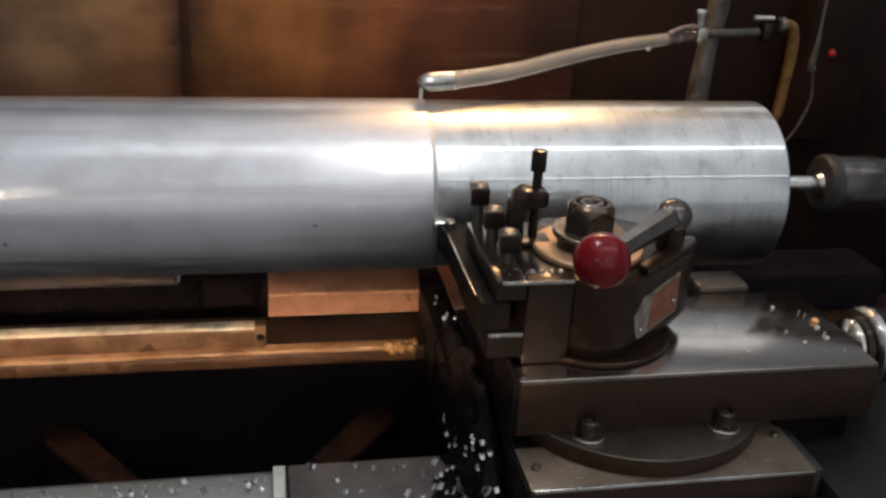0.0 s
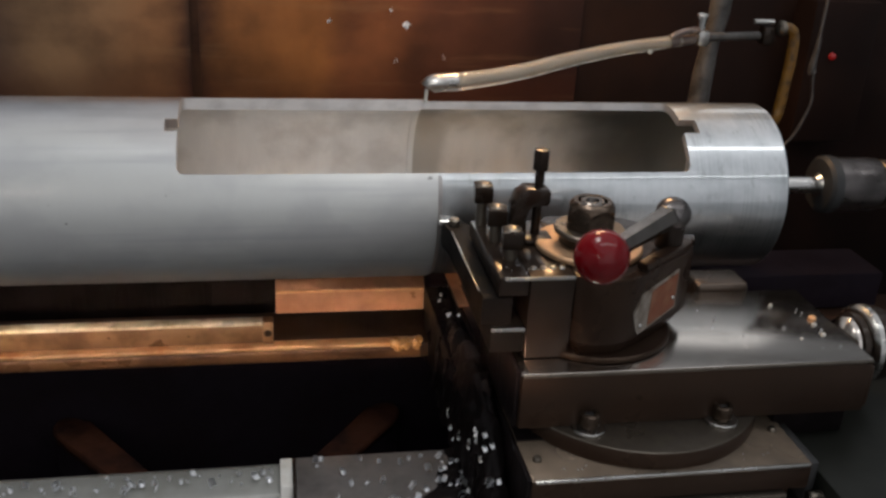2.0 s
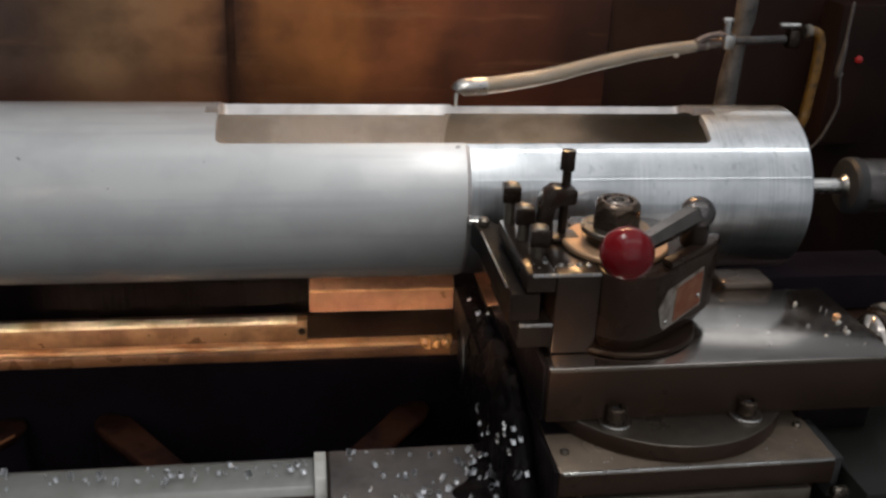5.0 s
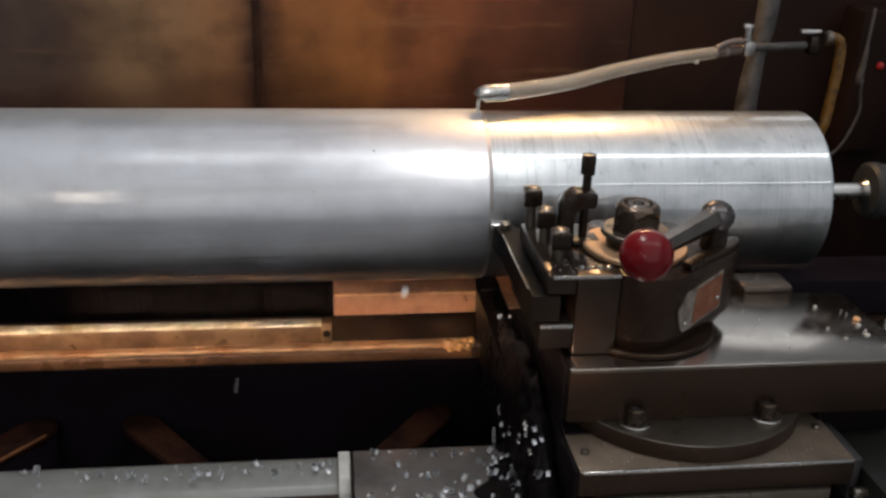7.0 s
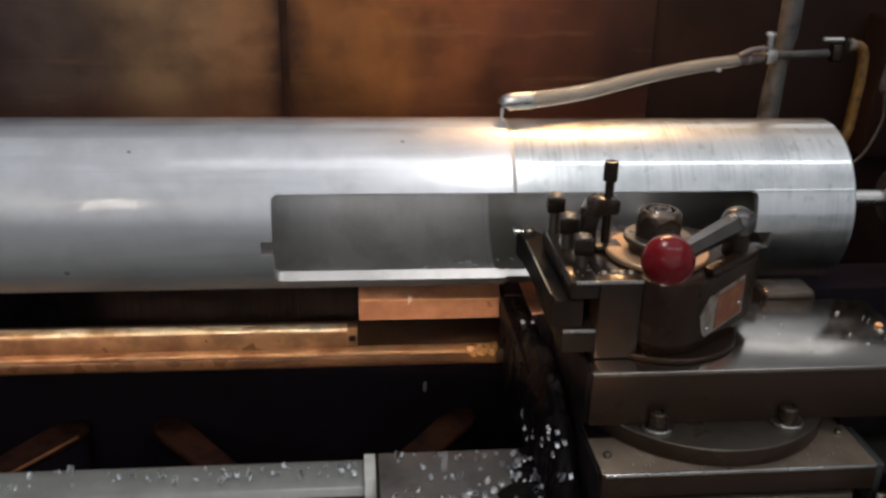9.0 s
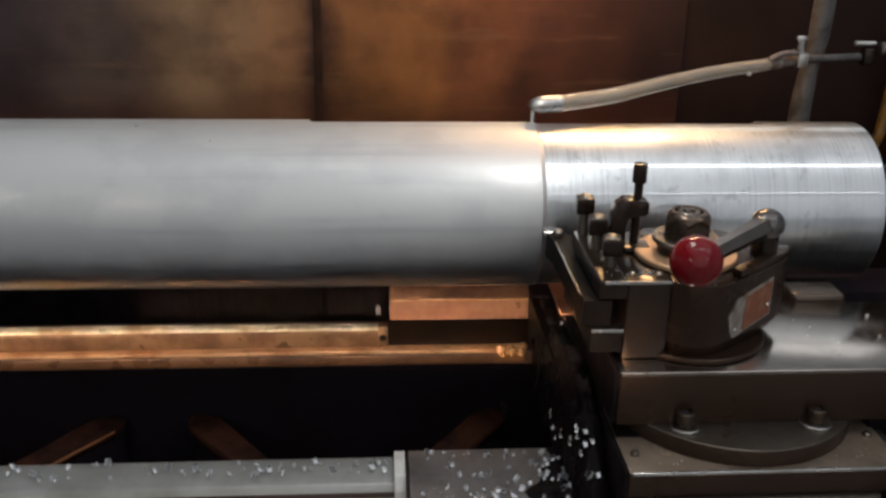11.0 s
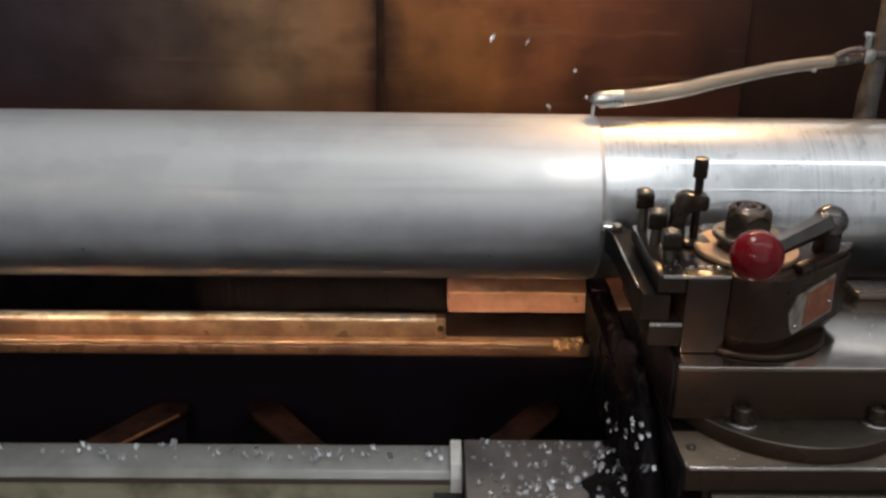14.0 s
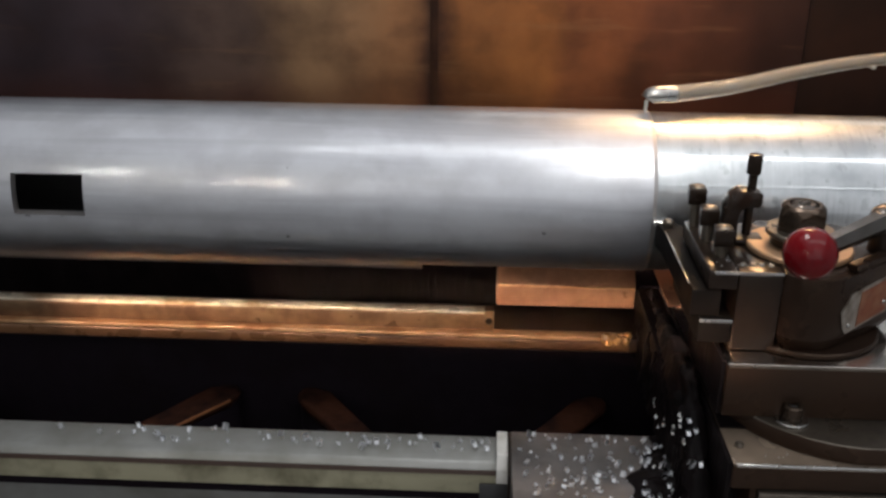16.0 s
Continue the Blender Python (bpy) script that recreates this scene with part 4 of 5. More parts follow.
def tool_holder():
    th = thing("tool_holder", "black oxide tool holder clamped on the tool post", "tool holder", (0.03, -0.172, -0.02))
    o = Vector((0.03, -0.172, -0.02))

    def at(bm):
        bm.transform(Matrix.Translation(-o))
        return bm
    part("back_block", at(box(0.0245, 0.0552, -0.2220, -0.124, -0.0405, 0.0195, 0.0012)), BLACK_OXIDE, th, "black block")
    part("upper_jaw", at(box(0.0045, 0.0243, -0.2210, -0.122, 0.0060, 0.0193, 0.0010)), BLACK_OXIDE, th, "upper jaw with wet top")
    part("lower_jaw", at(box(0.0010, 0.0243, -0.2205, -0.122, -0.0360, -0.0165, 0.0012)), TOOL_STEEL, th)
    part("front_edge", at(box(0.0075, 0.0545, -0.2228, -0.2212, 0.0176, 0.0200, 0.0004)), BRIGHT_STEEL, th, "bright worn front edge")
    part("lower_edge", at(box(0.0010, 0.0240, -0.2225, -0.2207, -0.0195, -0.0168, 0.0005)), BRIGHT_STEEL, th, "bright worn lower edge")
    for x, y, h in ((0.0105, -0.131, 0.0320), (0.0140, -0.1610, 0.0265), (0.0180, -0.1920, 0.0225)):
        screw = part("clamp_screw", at(turned([(0.0042, 0), (0.0042, h - 0.0135), (0.0042, h - 0.012)], 18, "z", (x, y, 0.0190))), WORN_STEEL, th, "steel clamping screw")
        head = joined(prism([(x + 0.0094 * math.cos(radians(90 * k + 38)), y + 0.0094 * math.sin(radians(90 * k + 38))) for k in range(4)], 0.0195 + h - 0.014, 0.019 + h, 0.0018, 3))
        part("screw_head", at(head), BLACK_OXIDE, screw, "black square screw head")
        # metal cap added so that the screw's top reflects the warm lamp
        part("glint_cap", at(turned([(0.0058, 0), (0.0052, 0.0008), (0.0030, 0.0016), (0, 0.0019)], 20, "z", (x, y, 0.0190 + h - 0.0001))), WORN_STEEL, screw, "domed cap added to catch the warm lamp's glint")
    claw = [(0.0225, 0.0197), (0.0345, 0.0197), (0.0325, 0.0270), (0.0318, 0.0380), (0.0335, 0.0455), (0.0375, 0.0490), (0.0475, 0.0475), (0.0495, 0.0500), (0.0495, 0.0575), (0.0470, 0.0595), (0.0330, 0.0600), (0.0270, 0.0560), (0.0235, 0.0470), (0.0225, 0.0350)]
    arch = prism(claw, -0.1530, -0.1690, 0.0012, 2)
    for v in arch.verts:
        v.co = (v.co.x, v.co.z, v.co.y)
    br = part("height_bracket", at(joined(arch, box(0.0330, 0.0540, -0.172, -0.154, 0.0197, 0.0245, 0.002))), BLACK_OXIDE, th, "black claw-shaped height stop")
    part("height_screw", at(joined(turned([(0.0033, 0), (0.0033, 0.048)], 16, "z", (0.0425, -0.1600, 0.0240)), prism([(0.0425 + 0.0058 * math.cos(radians(60 * k + 10)), -0.1600 + 0.0058 * math.sin(radians(60 * k + 10))) for k in range(6)], 0.0710, 0.0860, 0.0014, 2))), BLACK_OXIDE, br, "tall black adjusting screw")
    for k in range(4):
        part("pin", at(turned([(0.0024, 0), (0.0018, 0.0015), (0, 0.002)], 14, "z", (0.0300 + 0.0065 * k, -0.2080, 0.0194))), BRIGHT_STEEL, th)
    return th


def turning_tool():
    tt = thing("turning_tool", "dark steel turning tool with carbide insert in the holder", "turning tool", (0.004, -0.15, -0.008))
    o = Vector((0.004, -0.15, -0.008))

    def at(bm):
        bm.transform(Matrix.Translation(-o))
        return bm
    shank = prism([(-0.0055, -0.218), (0.0150, -0.218), (0.0150, -0.098), (0.006, -0.0830), (-0.0085, -0.0800), (-0.0095, -0.0900), (-0.0055, -0.104)], -0.0163, 0.0035, 0.0010, 2)
    part("shank", at(shank), TOOL_STEEL, tt, "oily steel shank")
    part("bright_edge", at(box(-0.0061, -0.0048, -0.206, -0.106, 0.0026, 0.0040, 0.0004)), BRIGHT_STEEL, tt, "bright worn edge of the shank")
    part("insert", at(prism([(-0.0105, -0.0750), (-0.0118, -0.0868), (0.0005, -0.0885), (0.0018, -0.0768)], 0.0004, 0.0050, 0.0006, 1)), BRIGHT_STEEL, tt, "small carbide insert")
    part("insert_clamp", at(turned([(0.0045, 0), (0.0045, 0.004), (0.003, 0.0055), (0, 0.0056)], 18, "z", (-0.001, -0.0925, 0.0036))), WORN_STEEL, tt)
    return tt


def swarf_heap():
    """A lumpy wet heap with hanging strands on the saddle's side."""
    heap = thing("swarf_heap", "wet black heap of grime and stringy swarf on the saddle", "swarf heap", (0.006, -0.15, -0.160))
    o = Vector((0.006, -0.15, -0.160))
    rnd = random.Random(77)
    bm = bmesh.new()
    n, m = 60, 26
    rows = []
    for i in range(n + 1):
        u = i / n
        y = -0.262 + 0.262 * u
        crest = -0.152 + 0.072 * min(1.0, u / 0.30) ** 0.7 if u < 0.5 else -0.080 - 0.0175 * min(1.0, (u - 0.5) / 0.25)
        row = []
        for j in range(m + 1):
            a = math.pi * j / m
            x = 0.0090 - 0.0125 * math.cos(a) * (0.8 + 0.2 * math.sin(math.pi * u))
            z = -0.163 + (crest + 0.163) * abs(math.sin(a)) ** 0.45
            p = Vector((x, y, z))
            lump = noise.noise(p * 60) * 0.006 + noise.noise(p * 170) * 0.0035
            out = Vector((-math.cos(a), 0, math.sin(a)))
            q = p + out * lump
            q.x = min(q.x, 0.0176)
            row.append(bm.verts.new(q - o))
        rows.append(row)
    for a, b in zip(rows, rows[1:]):
        for j in range(m):
            bm.faces.new((a[j], a[j + 1], b[j + 1], b[j]))
    bm.faces.new(rows[0])
    bm.faces.new(rows[-1][::-1])
    part("mass", bm, GRIME_SHADE, heap, "lumpy wet black mass")
    low_patch = bmesh.new()
    nu, nv = 40, 14
    rows = []
    for i in range(nu + 1):
        y = -0.2605 + 0.1075 * i / nu
        reach = 0.016 + 0.022 * (1 - i / nu) ** 0.8 + 0.009 * noise.noise(Vector((y * 45, 3.1, 0)))
        row = []
        for j in range(nv + 1):
            v = j / nv
            x = 0.0165 - reach * 1.55 * v
            lift = 0.0036 * (1 - v ** 3) * (1 + 1.1 * noise.noise(Vector((x * 140, y * 140, 0.5))))
            row.append(low_patch.verts.new(Vector((x, y, -0.1602 + max(lift, 0.0003))) - o))
        rows.append(row)
    for a, b in zip(rows, rows[1:]):
        for j in range(nv):
            low_patch.faces.new((a[j], a[j + 1], b[j + 1], b[j]))
    part("low_patch", low_patch, GRIME_SHADE, heap, "low black patch spreading over the wing")
    for material, count, label in ((GRIME_SHADE, 34, "black oily strand"), (BRIGHT_STEEL, 14, "bright shaving")):
        for _ in range(count):
            x, y, z = rnd.uniform(-0.0055, 0.004), rnd.uniform(-0.25, -0.05), rnd.uniform(-0.140, -0.100)
            long = rnd.uniform(0.012, 0.030) if material is GRIME_SHADE else rnd.uniform(0.004, 0.008)
            d = Vector((rnd.uniform(-0.12, 0.1), rnd.uniform(-0.4, 0.3), -1)).normalized() * long
            w = 0.0015
            pts = [Vector((x, y, z)) + d * (k / 3) + Vector((rnd.uniform(-w, w), rnd.uniform(-w, w), 0)) * (k > 0) for k in range(4)]
            pts = [Vector((v.x, v.y, max(v.z, -0.158))) for v in pts]
            part("strand", pipe_along([v - o for v in pts], rnd.uniform(0.0008, 0.0018), 5), material, heap, label)
    return heap


saddle()
swarf_heap()
cross_slide()
compound_slide()
tool_post()
tool_holder()
turning_tool()


# ---- the work ----
OMEGA, PHASE = 113.1, -39.7 - 113.1 * 2.5
STEP_X, END_X = -0.0110, 0.2866


def in_window(x, a):
    """Is the place at x metres and a degrees, on the tube's own scale, cut away?"""
    if -0.208 < x < 0.199 and -67.5 < a < 0:
        return True
    if -0.2175 < x < -0.208 and -40 < a < -30:
        return True
    if 0.199 < x < 0.213 and -40 < a < -28:
        return True
    return -0.558 < x < -0.4955 and 41 < a < 69


CORNER = math.degrees(0.006 / 0.075)


def in_corner(x, a):
    return any(abs(x - cx) < 0.0061 and abs(a - ca) < CORNER + 0.01 for cx in (-0.208, 0.199) for ca in (-67.5, 0))


def tube(x_marks, r_out, r_in, end_faces, outer, inner, cut):
    """A tube round the x axis with the windows cut through, in three surfaces."""
    angles = sorted(set([-180 + 3 * k for k in range(120)] + [-67.5, -40, -28, 41, 69, -67.5 + CORNER, -CORNER]))
    n = len(angles)
    xs = sorted(x_marks)
    surfaces = [bmesh.new() for _ in range(5)]

    def place(x, a, r):
        return (x, -r * math.cos(radians(a)), r * math.sin(radians(a)))
    grid = [[[bm.verts.new(place(x, a, r(x) if callable(r) else r)) for a in angles] for x in xs] for bm, r in zip(surfaces, (r_out, r_in))]
    open_cell = [[in_window((xs[i] + xs[i + 1]) / 2, (angles[j] + (angles[j + 1] if j + 1 < n else 180)) / 2) for j in range(n)] for i in range(len(xs) - 1)]

    def rim_of(x):
        """The long window's edge, the small window's, or the tube's end."""
        return surfaces[3 if -0.6 < x < -0.45 else 2 if -0.25 < x < 0.25 else 4]

    def edge_wall(i0, j0, i1, j1):
        vs, wall = [], rim_of(xs[i0])
        if in_corner(xs[i0], angles[j0 % n]) and in_corner(xs[i1], angles[j1 % n]):
            return
        for i, j, k in ((i0, j0, 0), (i1, j1, 0), (i1, j1, 1), (i0, j0, 1)):
            r = (r_out, r_in)[k]
            vs.append(wall.verts.new(place(xs[i], angles[j % n], r(xs[i]) if callable(r) else r)))
        wall.faces.new(vs)
    m = len(xs) - 1
    for i in range(m):
        for j in range(n):
            if open_cell[i][j]:
                continue
            for bm, g, flip in ((surfaces[0], grid[0], 1), (surfaces[1], grid[1], -1)):
                q = (g[i][j], g[i + 1][j], g[i + 1][(j + 1) % n], g[i][(j + 1) % n])
                bm.faces.new(q[::flip])
            if open_cell[i][j - 1]:
                edge_wall(i, j, i + 1, j)
            if open_cell[i][(j + 1) % n]:
                edge_wall(i, j + 1, i + 1, j + 1)
            if (i == 0 and end_faces[0]) or (i > 0 and open_cell[i - 1][j]):
                edge_wall(i, j, i, j + 1)
            if (i == m - 1 and end_faces[1]) or (i < m - 1 and open_cell[i + 1][j]):
                edge_wall(i + 1, j, i + 1, j + 1)
    # rounded corners of the long window
    for cx, sx in ((-0.208, 1), (0.199, -1)):
        if not (min(xs) < cx < max(xs)):
            continue
        for ca, sa in ((-67.5, 1), (0, -1)):
            r_m, deg = 0.006, CORNER
            arc = [(cx + sx * (r_m - r_m * math.cos(u)), ca + sa * (deg - deg * math.sin(u))) for u in [k * math.pi / 10 for k in range(6)]]
            for bm, r in zip(surfaces, (r_out, r_in)):
                r = r(cx) if callable(r) else r
                c = bm.verts.new(place(cx, ca, r))
                vs = [bm.verts.new(place(x, a, r)) for x, a in arc]
                for p, q in zip(vs, vs[1:]):
                    bm.faces.new((c, p, q))
            wall = surfaces[2]
            for (x0, a0), (x1, a1) in zip(arc, arc[1:]):
                ro, ri = r_out, (r_in(cx) if callable(r_in) else r_in)
                wall.faces.new([wall.verts.new(place(x, a, r)) for x, a, r in ((x0, a0, ro), (x1, a1, ro), (x1, a1, ri), (x0, a0, ri))])
    meshes = []
    for bm, name, mat in zip(surfaces, ("outer", "bore", "cut", "cut", "cut"), (outer, inner, cut, cut, cut)):
        bmesh.ops.remove_doubles(bm, verts=bm.verts, dist=1e-6)
        meshes.append(mesh_of(bm, name, mat, 30))
    return meshes


def work_piece():
    work = thing("aluminium_tube", "large bare aluminium tube with cut-out windows, being turned", "aluminium tube")
    raw_marks = [-0.95 + 0.05 * k for k in range(9)] + [-0.558, -0.4955, -0.45, -0.4, -0.35, -0.3, -0.25, -0.2175, -0.208, -0.202, -0.15, -0.1, -0.0170, -0.0160, STEP_X]
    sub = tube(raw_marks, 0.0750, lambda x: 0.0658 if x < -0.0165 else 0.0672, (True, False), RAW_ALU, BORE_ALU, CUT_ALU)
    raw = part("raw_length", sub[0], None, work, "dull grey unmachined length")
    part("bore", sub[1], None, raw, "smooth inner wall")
    part("window_edge", sub[2], None, raw, "milled edge of the long window")
    part("window_edge", sub[3], None, raw, "milled edge of the small window")
    part("tube_end", sub[4], None, raw)
    turned_marks = [STEP_X, 0.05, 0.1, 0.15, 0.193, 0.199, 0.213, 0.25, END_X - 0.002]
    sub = tube(turned_marks, 0.0737, lambda x: 0.0672, (False, True), TURNED_ALU, BORE_DARK, CUT_ALU)
    cut = part("turned_length", sub[0], None, work, "freshly turned shiny length")
    part("bore", sub[1], None, cut)
    part("window_edge", sub[2], None, cut, "milled edge of the long window")
    part("tube_end", sub[4], None, cut)
    part("step_face", ring_face(), CUT_ALU, work, "bright shoulder at the cut")
    part("end_chamfer", end_ring(), TURNED_ALU, work)
    part("end_plug", turned([(0.0670, 0), (0.0670, 0.022), (0.012, 0.022), (0.008, 0.016), (0.0, 0.012)], 64, "x", (END_X - 0.03, 0, 0)), BORE_ALU, work, "round end plug with a centre hole")
    return work


def ring_face():
    bm = bmesh.new()
    n = 120
    a = [[bm.verts.new((x, -r * math.cos(2 * math.pi * k / n), r * math.sin(2 * math.pi * k / n))) for k in range(n)] for x, r in ((STEP_X, 0.0750), (STEP_X + 0.0035, 0.0737))]
    for k in range(n):
        if 292 < 3 * k + 1.5 < 360:
            continue
        bm.faces.new((a[0][k], a[0][(k + 1) % n], a[1][(k + 1) % n], a[1][k]))
    return bm


def end_ring():
    bm = bmesh.new()
    n = 96
    rings = [[bm.verts.new((x, -r * math.cos(2 * math.pi * k / n), r * math.sin(2 * math.pi * k / n))) for k in range(n)]
             for x, r in ((END_X - 0.002, 0.0737), (END_X - 0.0005, 0.0730), (END_X, 0.0718), (END_X, 0.0672), (END_X - 0.002, 0.0672))]
    for a, b in zip(rings, rings[1:]):
        for k in range(n):
            bm.faces.new((a[k], a[(k + 1) % n], b[(k + 1) % n], b[k]))
    return bm


WORK = work_piece()


def bore_chips():
    """Wet shavings stuck to the bore beside the long window."""
    rnd = random.Random(8)
    bm = bmesh.new()
    for k in range(46):
        x = rnd.uniform(-0.125, 0.07) if k % 3 else rnd.gauss(-0.045, 0.02)
        a = rnd.uniform(-128, -74)
        r = 0.0656 if x < -0.0165 else 0.0670
        n, width, size = 6, rnd.uniform(0.0016, 0.0030), rnd.uniform(0.0014, 0.0028)
        one = bmesh.new()
        rows = [[one.verts.new((size * math.cos(0.8 * i), size * math.sin(0.8 * i) + w, 0.0004 * i + w * 0.5)) for w in (0, width)] for i in range(n)]
        for p, q in zip(rows, rows[1:]):
            one.faces.new((p[0], q[0], q[1], p[1]))
        bmesh.ops.solidify(one, geom=list(one.faces), thickness=0.0003)
        low = min(v.co.z for v in one.verts)
        one.transform(Matrix.Rotation(radians(-a), 4, "X") @ Matrix.Translation((x, -r, 0)) @ Matrix.Rotation(radians(-90), 4, "X") @ Matrix.Rotation(rnd.uniform(0, 6.3), 4, "Z") @ Matrix.Translation((0, 0, -low)))
        bm = joined(bm, one)
    return tagged(part("bore_chips", bm, CHIP), "wet bright shavings stuck inside the aluminium tube", "metal chips", kind="stuff")


BORE_CHIPS = bore_chips()


def live_centre():
    lc = thing("live_centre", "steel live centre holding the tube's end", "live centre", (0.357, 0, 0))
    part("point", turned([(0, -0.087), (0.0078, -0.067), (0.0078, -0.004), (0.011, 0.0)], 32, "x"), BRIGHT_STEEL, lc, "bright steel centre point")
    part("nose", turned([(0.012, 0.0), (0.0235, 0.001), (0.0265, 0.004), (0.0265, 0.0118)], 40, "x"), RUBBER, lc, "black front seal")
    part("body", turned([(0.0245, 0.0120), (0.0250, 0.014), (0.0250, 0.052), (0.0240, 0.056), (0.0205, 0.058)], 48, "x"), GUNMETAL, lc, "dark steel bearing housing")
    part("collar", turned([(0.0205, 0.0585), (0.0225, 0.060), (0.0225, 0.075), (0.021, 0.077)], 48, "x"), WORN_STEEL, lc, "bright steel collar")
    return lc


def tailstock():
    ts = thing("tailstock", "dark painted tailstock with a steel quill on the bed", "tailstock", (0.60, 0, -0.137))
    part("quill", turned(rounded(0.0235, -0.165, 0.02, 0.002), 48, "x", (0, 0, 0.137)), GUNMETAL, ts, "round steel quill")
    part("casting", joined(turned(rounded(0.055, 0.0, 0.22, 0.006), 48, "x", (-0.02, 0, 0.137)), box(-0.02, 0.20, -0.06, 0.07, -0.0005, 0.12, 0.012)), BLACK_CAST, ts)
    return ts


live_centre()
tailstock()


# ---- coolant hose and its post ----
def coolant_line():
    cl = thing("coolant_hose", "greyish clear coolant hose with a drooping nozzle", "coolant hose", (0.272, 0.115, 0.11))
    o = Vector((0.272, 0.115, 0.11))

    def at(bm):
        bm.transform(Matrix.Translation(-o))
        return bm
    line = [(-0.006, 0.002, 0.0905), (0.014, 0.005, 0.0910), (0.065, 0.020, 0.0950), (0.121, 0.050, 0.1005), (0.183, 0.080, 0.1055), (0.248, 0.105, 0.1085), (0.277, 0.118, 0.1100), (0.284, 0.120, 0.1102)]
    part("hose", at(pipe_along(line[:6], lambda u: 0.0076 - 0.0018 * u, 20)), HOSE, cl, "clear plastic hose with wet gloss")
    part("coolant_core", at(pipe_along([line[1], *line[2:6]], lambda u: 0.0034 - 0.0006 * u, 12)), HOSE_CORE, cl, "milky coolant standing in the hose")
    part("stained_length", at(pipe_along([(0.235, 0.1000, 0.1080), *line[5:]], lambda u: 0.0060 - 0.0010 * u, 18)), HOSE_TAIL, cl, "brown stained length of the hose")
    part("drain_loop", at(pipe_along([(0.236, 0.098, 0.1125), (0.244, 0.099, 0.1165), (0.254, 0.102, 0.1185), (0.266, 0.105, 0.1180)], 0.0032, 12)), HOSE_TAIL, cl, "thin stained loop above the hose")
    part("drip", at(turned([(0.0, 0.0), (0.0022, 0.0012), (0.0026, 0.0032), (0.0012, 0.0056), (0, 0.0060)], 14, "z", (0.213, 0.0885, 0.0985))), COOLANT, cl, "hanging coolant drop")
    part("nozzle", at(pipe_along([(0.013, 0.0045, 0.0908), (0.002, 0.0020, 0.0908), (-0.0085, 0.0005, 0.0900), (-0.0115, 0.0, 0.0868)], lambda u: 0.0076 if u < 0.55 else 0.0076 - 0.004 * (u - 0.55), 18)), BRIGHT_STEEL, cl, "shiny metal nozzle sleeve")
    part("hose_tail", at(pipe_along([(0.283, 0.121, 0.1100), (0.305, 0.128, 0.1090), (0.346, 0.137, 0.1090)], 0.0042, 12)), DULL_GREY, cl, "dull grey hose tail")
    clampm = part("hose_clamp", at(joined(box(0.267, 0.279, 0.104, 0.128, 0.103, 0.1185, 0.003), turned(rounded(0.0040, 0, 0.016, 0.001), 18, "z", (0.2695, 0.108, 0.117)))), BRIGHT_STEEL, cl, "bright clamp with wing screw")
    part("wing", at(box(0.2640, 0.2750, 0.1055, 0.1105, 0.1290, 0.1350, 0.002)), BRIGHT_STEEL, clampm)
    part("stream", at(pipe_along([(-0.0120, -0.0005, 0.0863), (-0.0125, -0.001, 0.0800), (-0.0125, -0.002, 0.0745)], lambda u: 0.0018 - 0.0006 * u, 10)), COOLANT, cl, "thin milky coolant trickle")
    return cl


def hose_post():
    hp = thing("hose_post", "grey worn steel post carrying the coolant hose", "post", (0.300, 0.137, -0.084))
    bar = pipe_along([(-0.008, 0.0, -0.0005), (-0.0075, 0.0, 0.13), (-0.0060, 0.0, 0.165), (-0.0045, 0.0, 0.185), (-0.0010, 0.0, 0.205), (0.0, 0.0, 0.226), (0.001, 0.0, 0.32)], lambda u: 0.0098 + 0.0008 * math.sin(9 * u), 14)
    part("bar", bar, DULL_GREY, hp, "worn steel rod")
    part("foot", box(-0.020, 0.020, -0.018, 0.024, 0.0, 0.008, 0.002), BLACK_OXIDE, hp)
    return hp


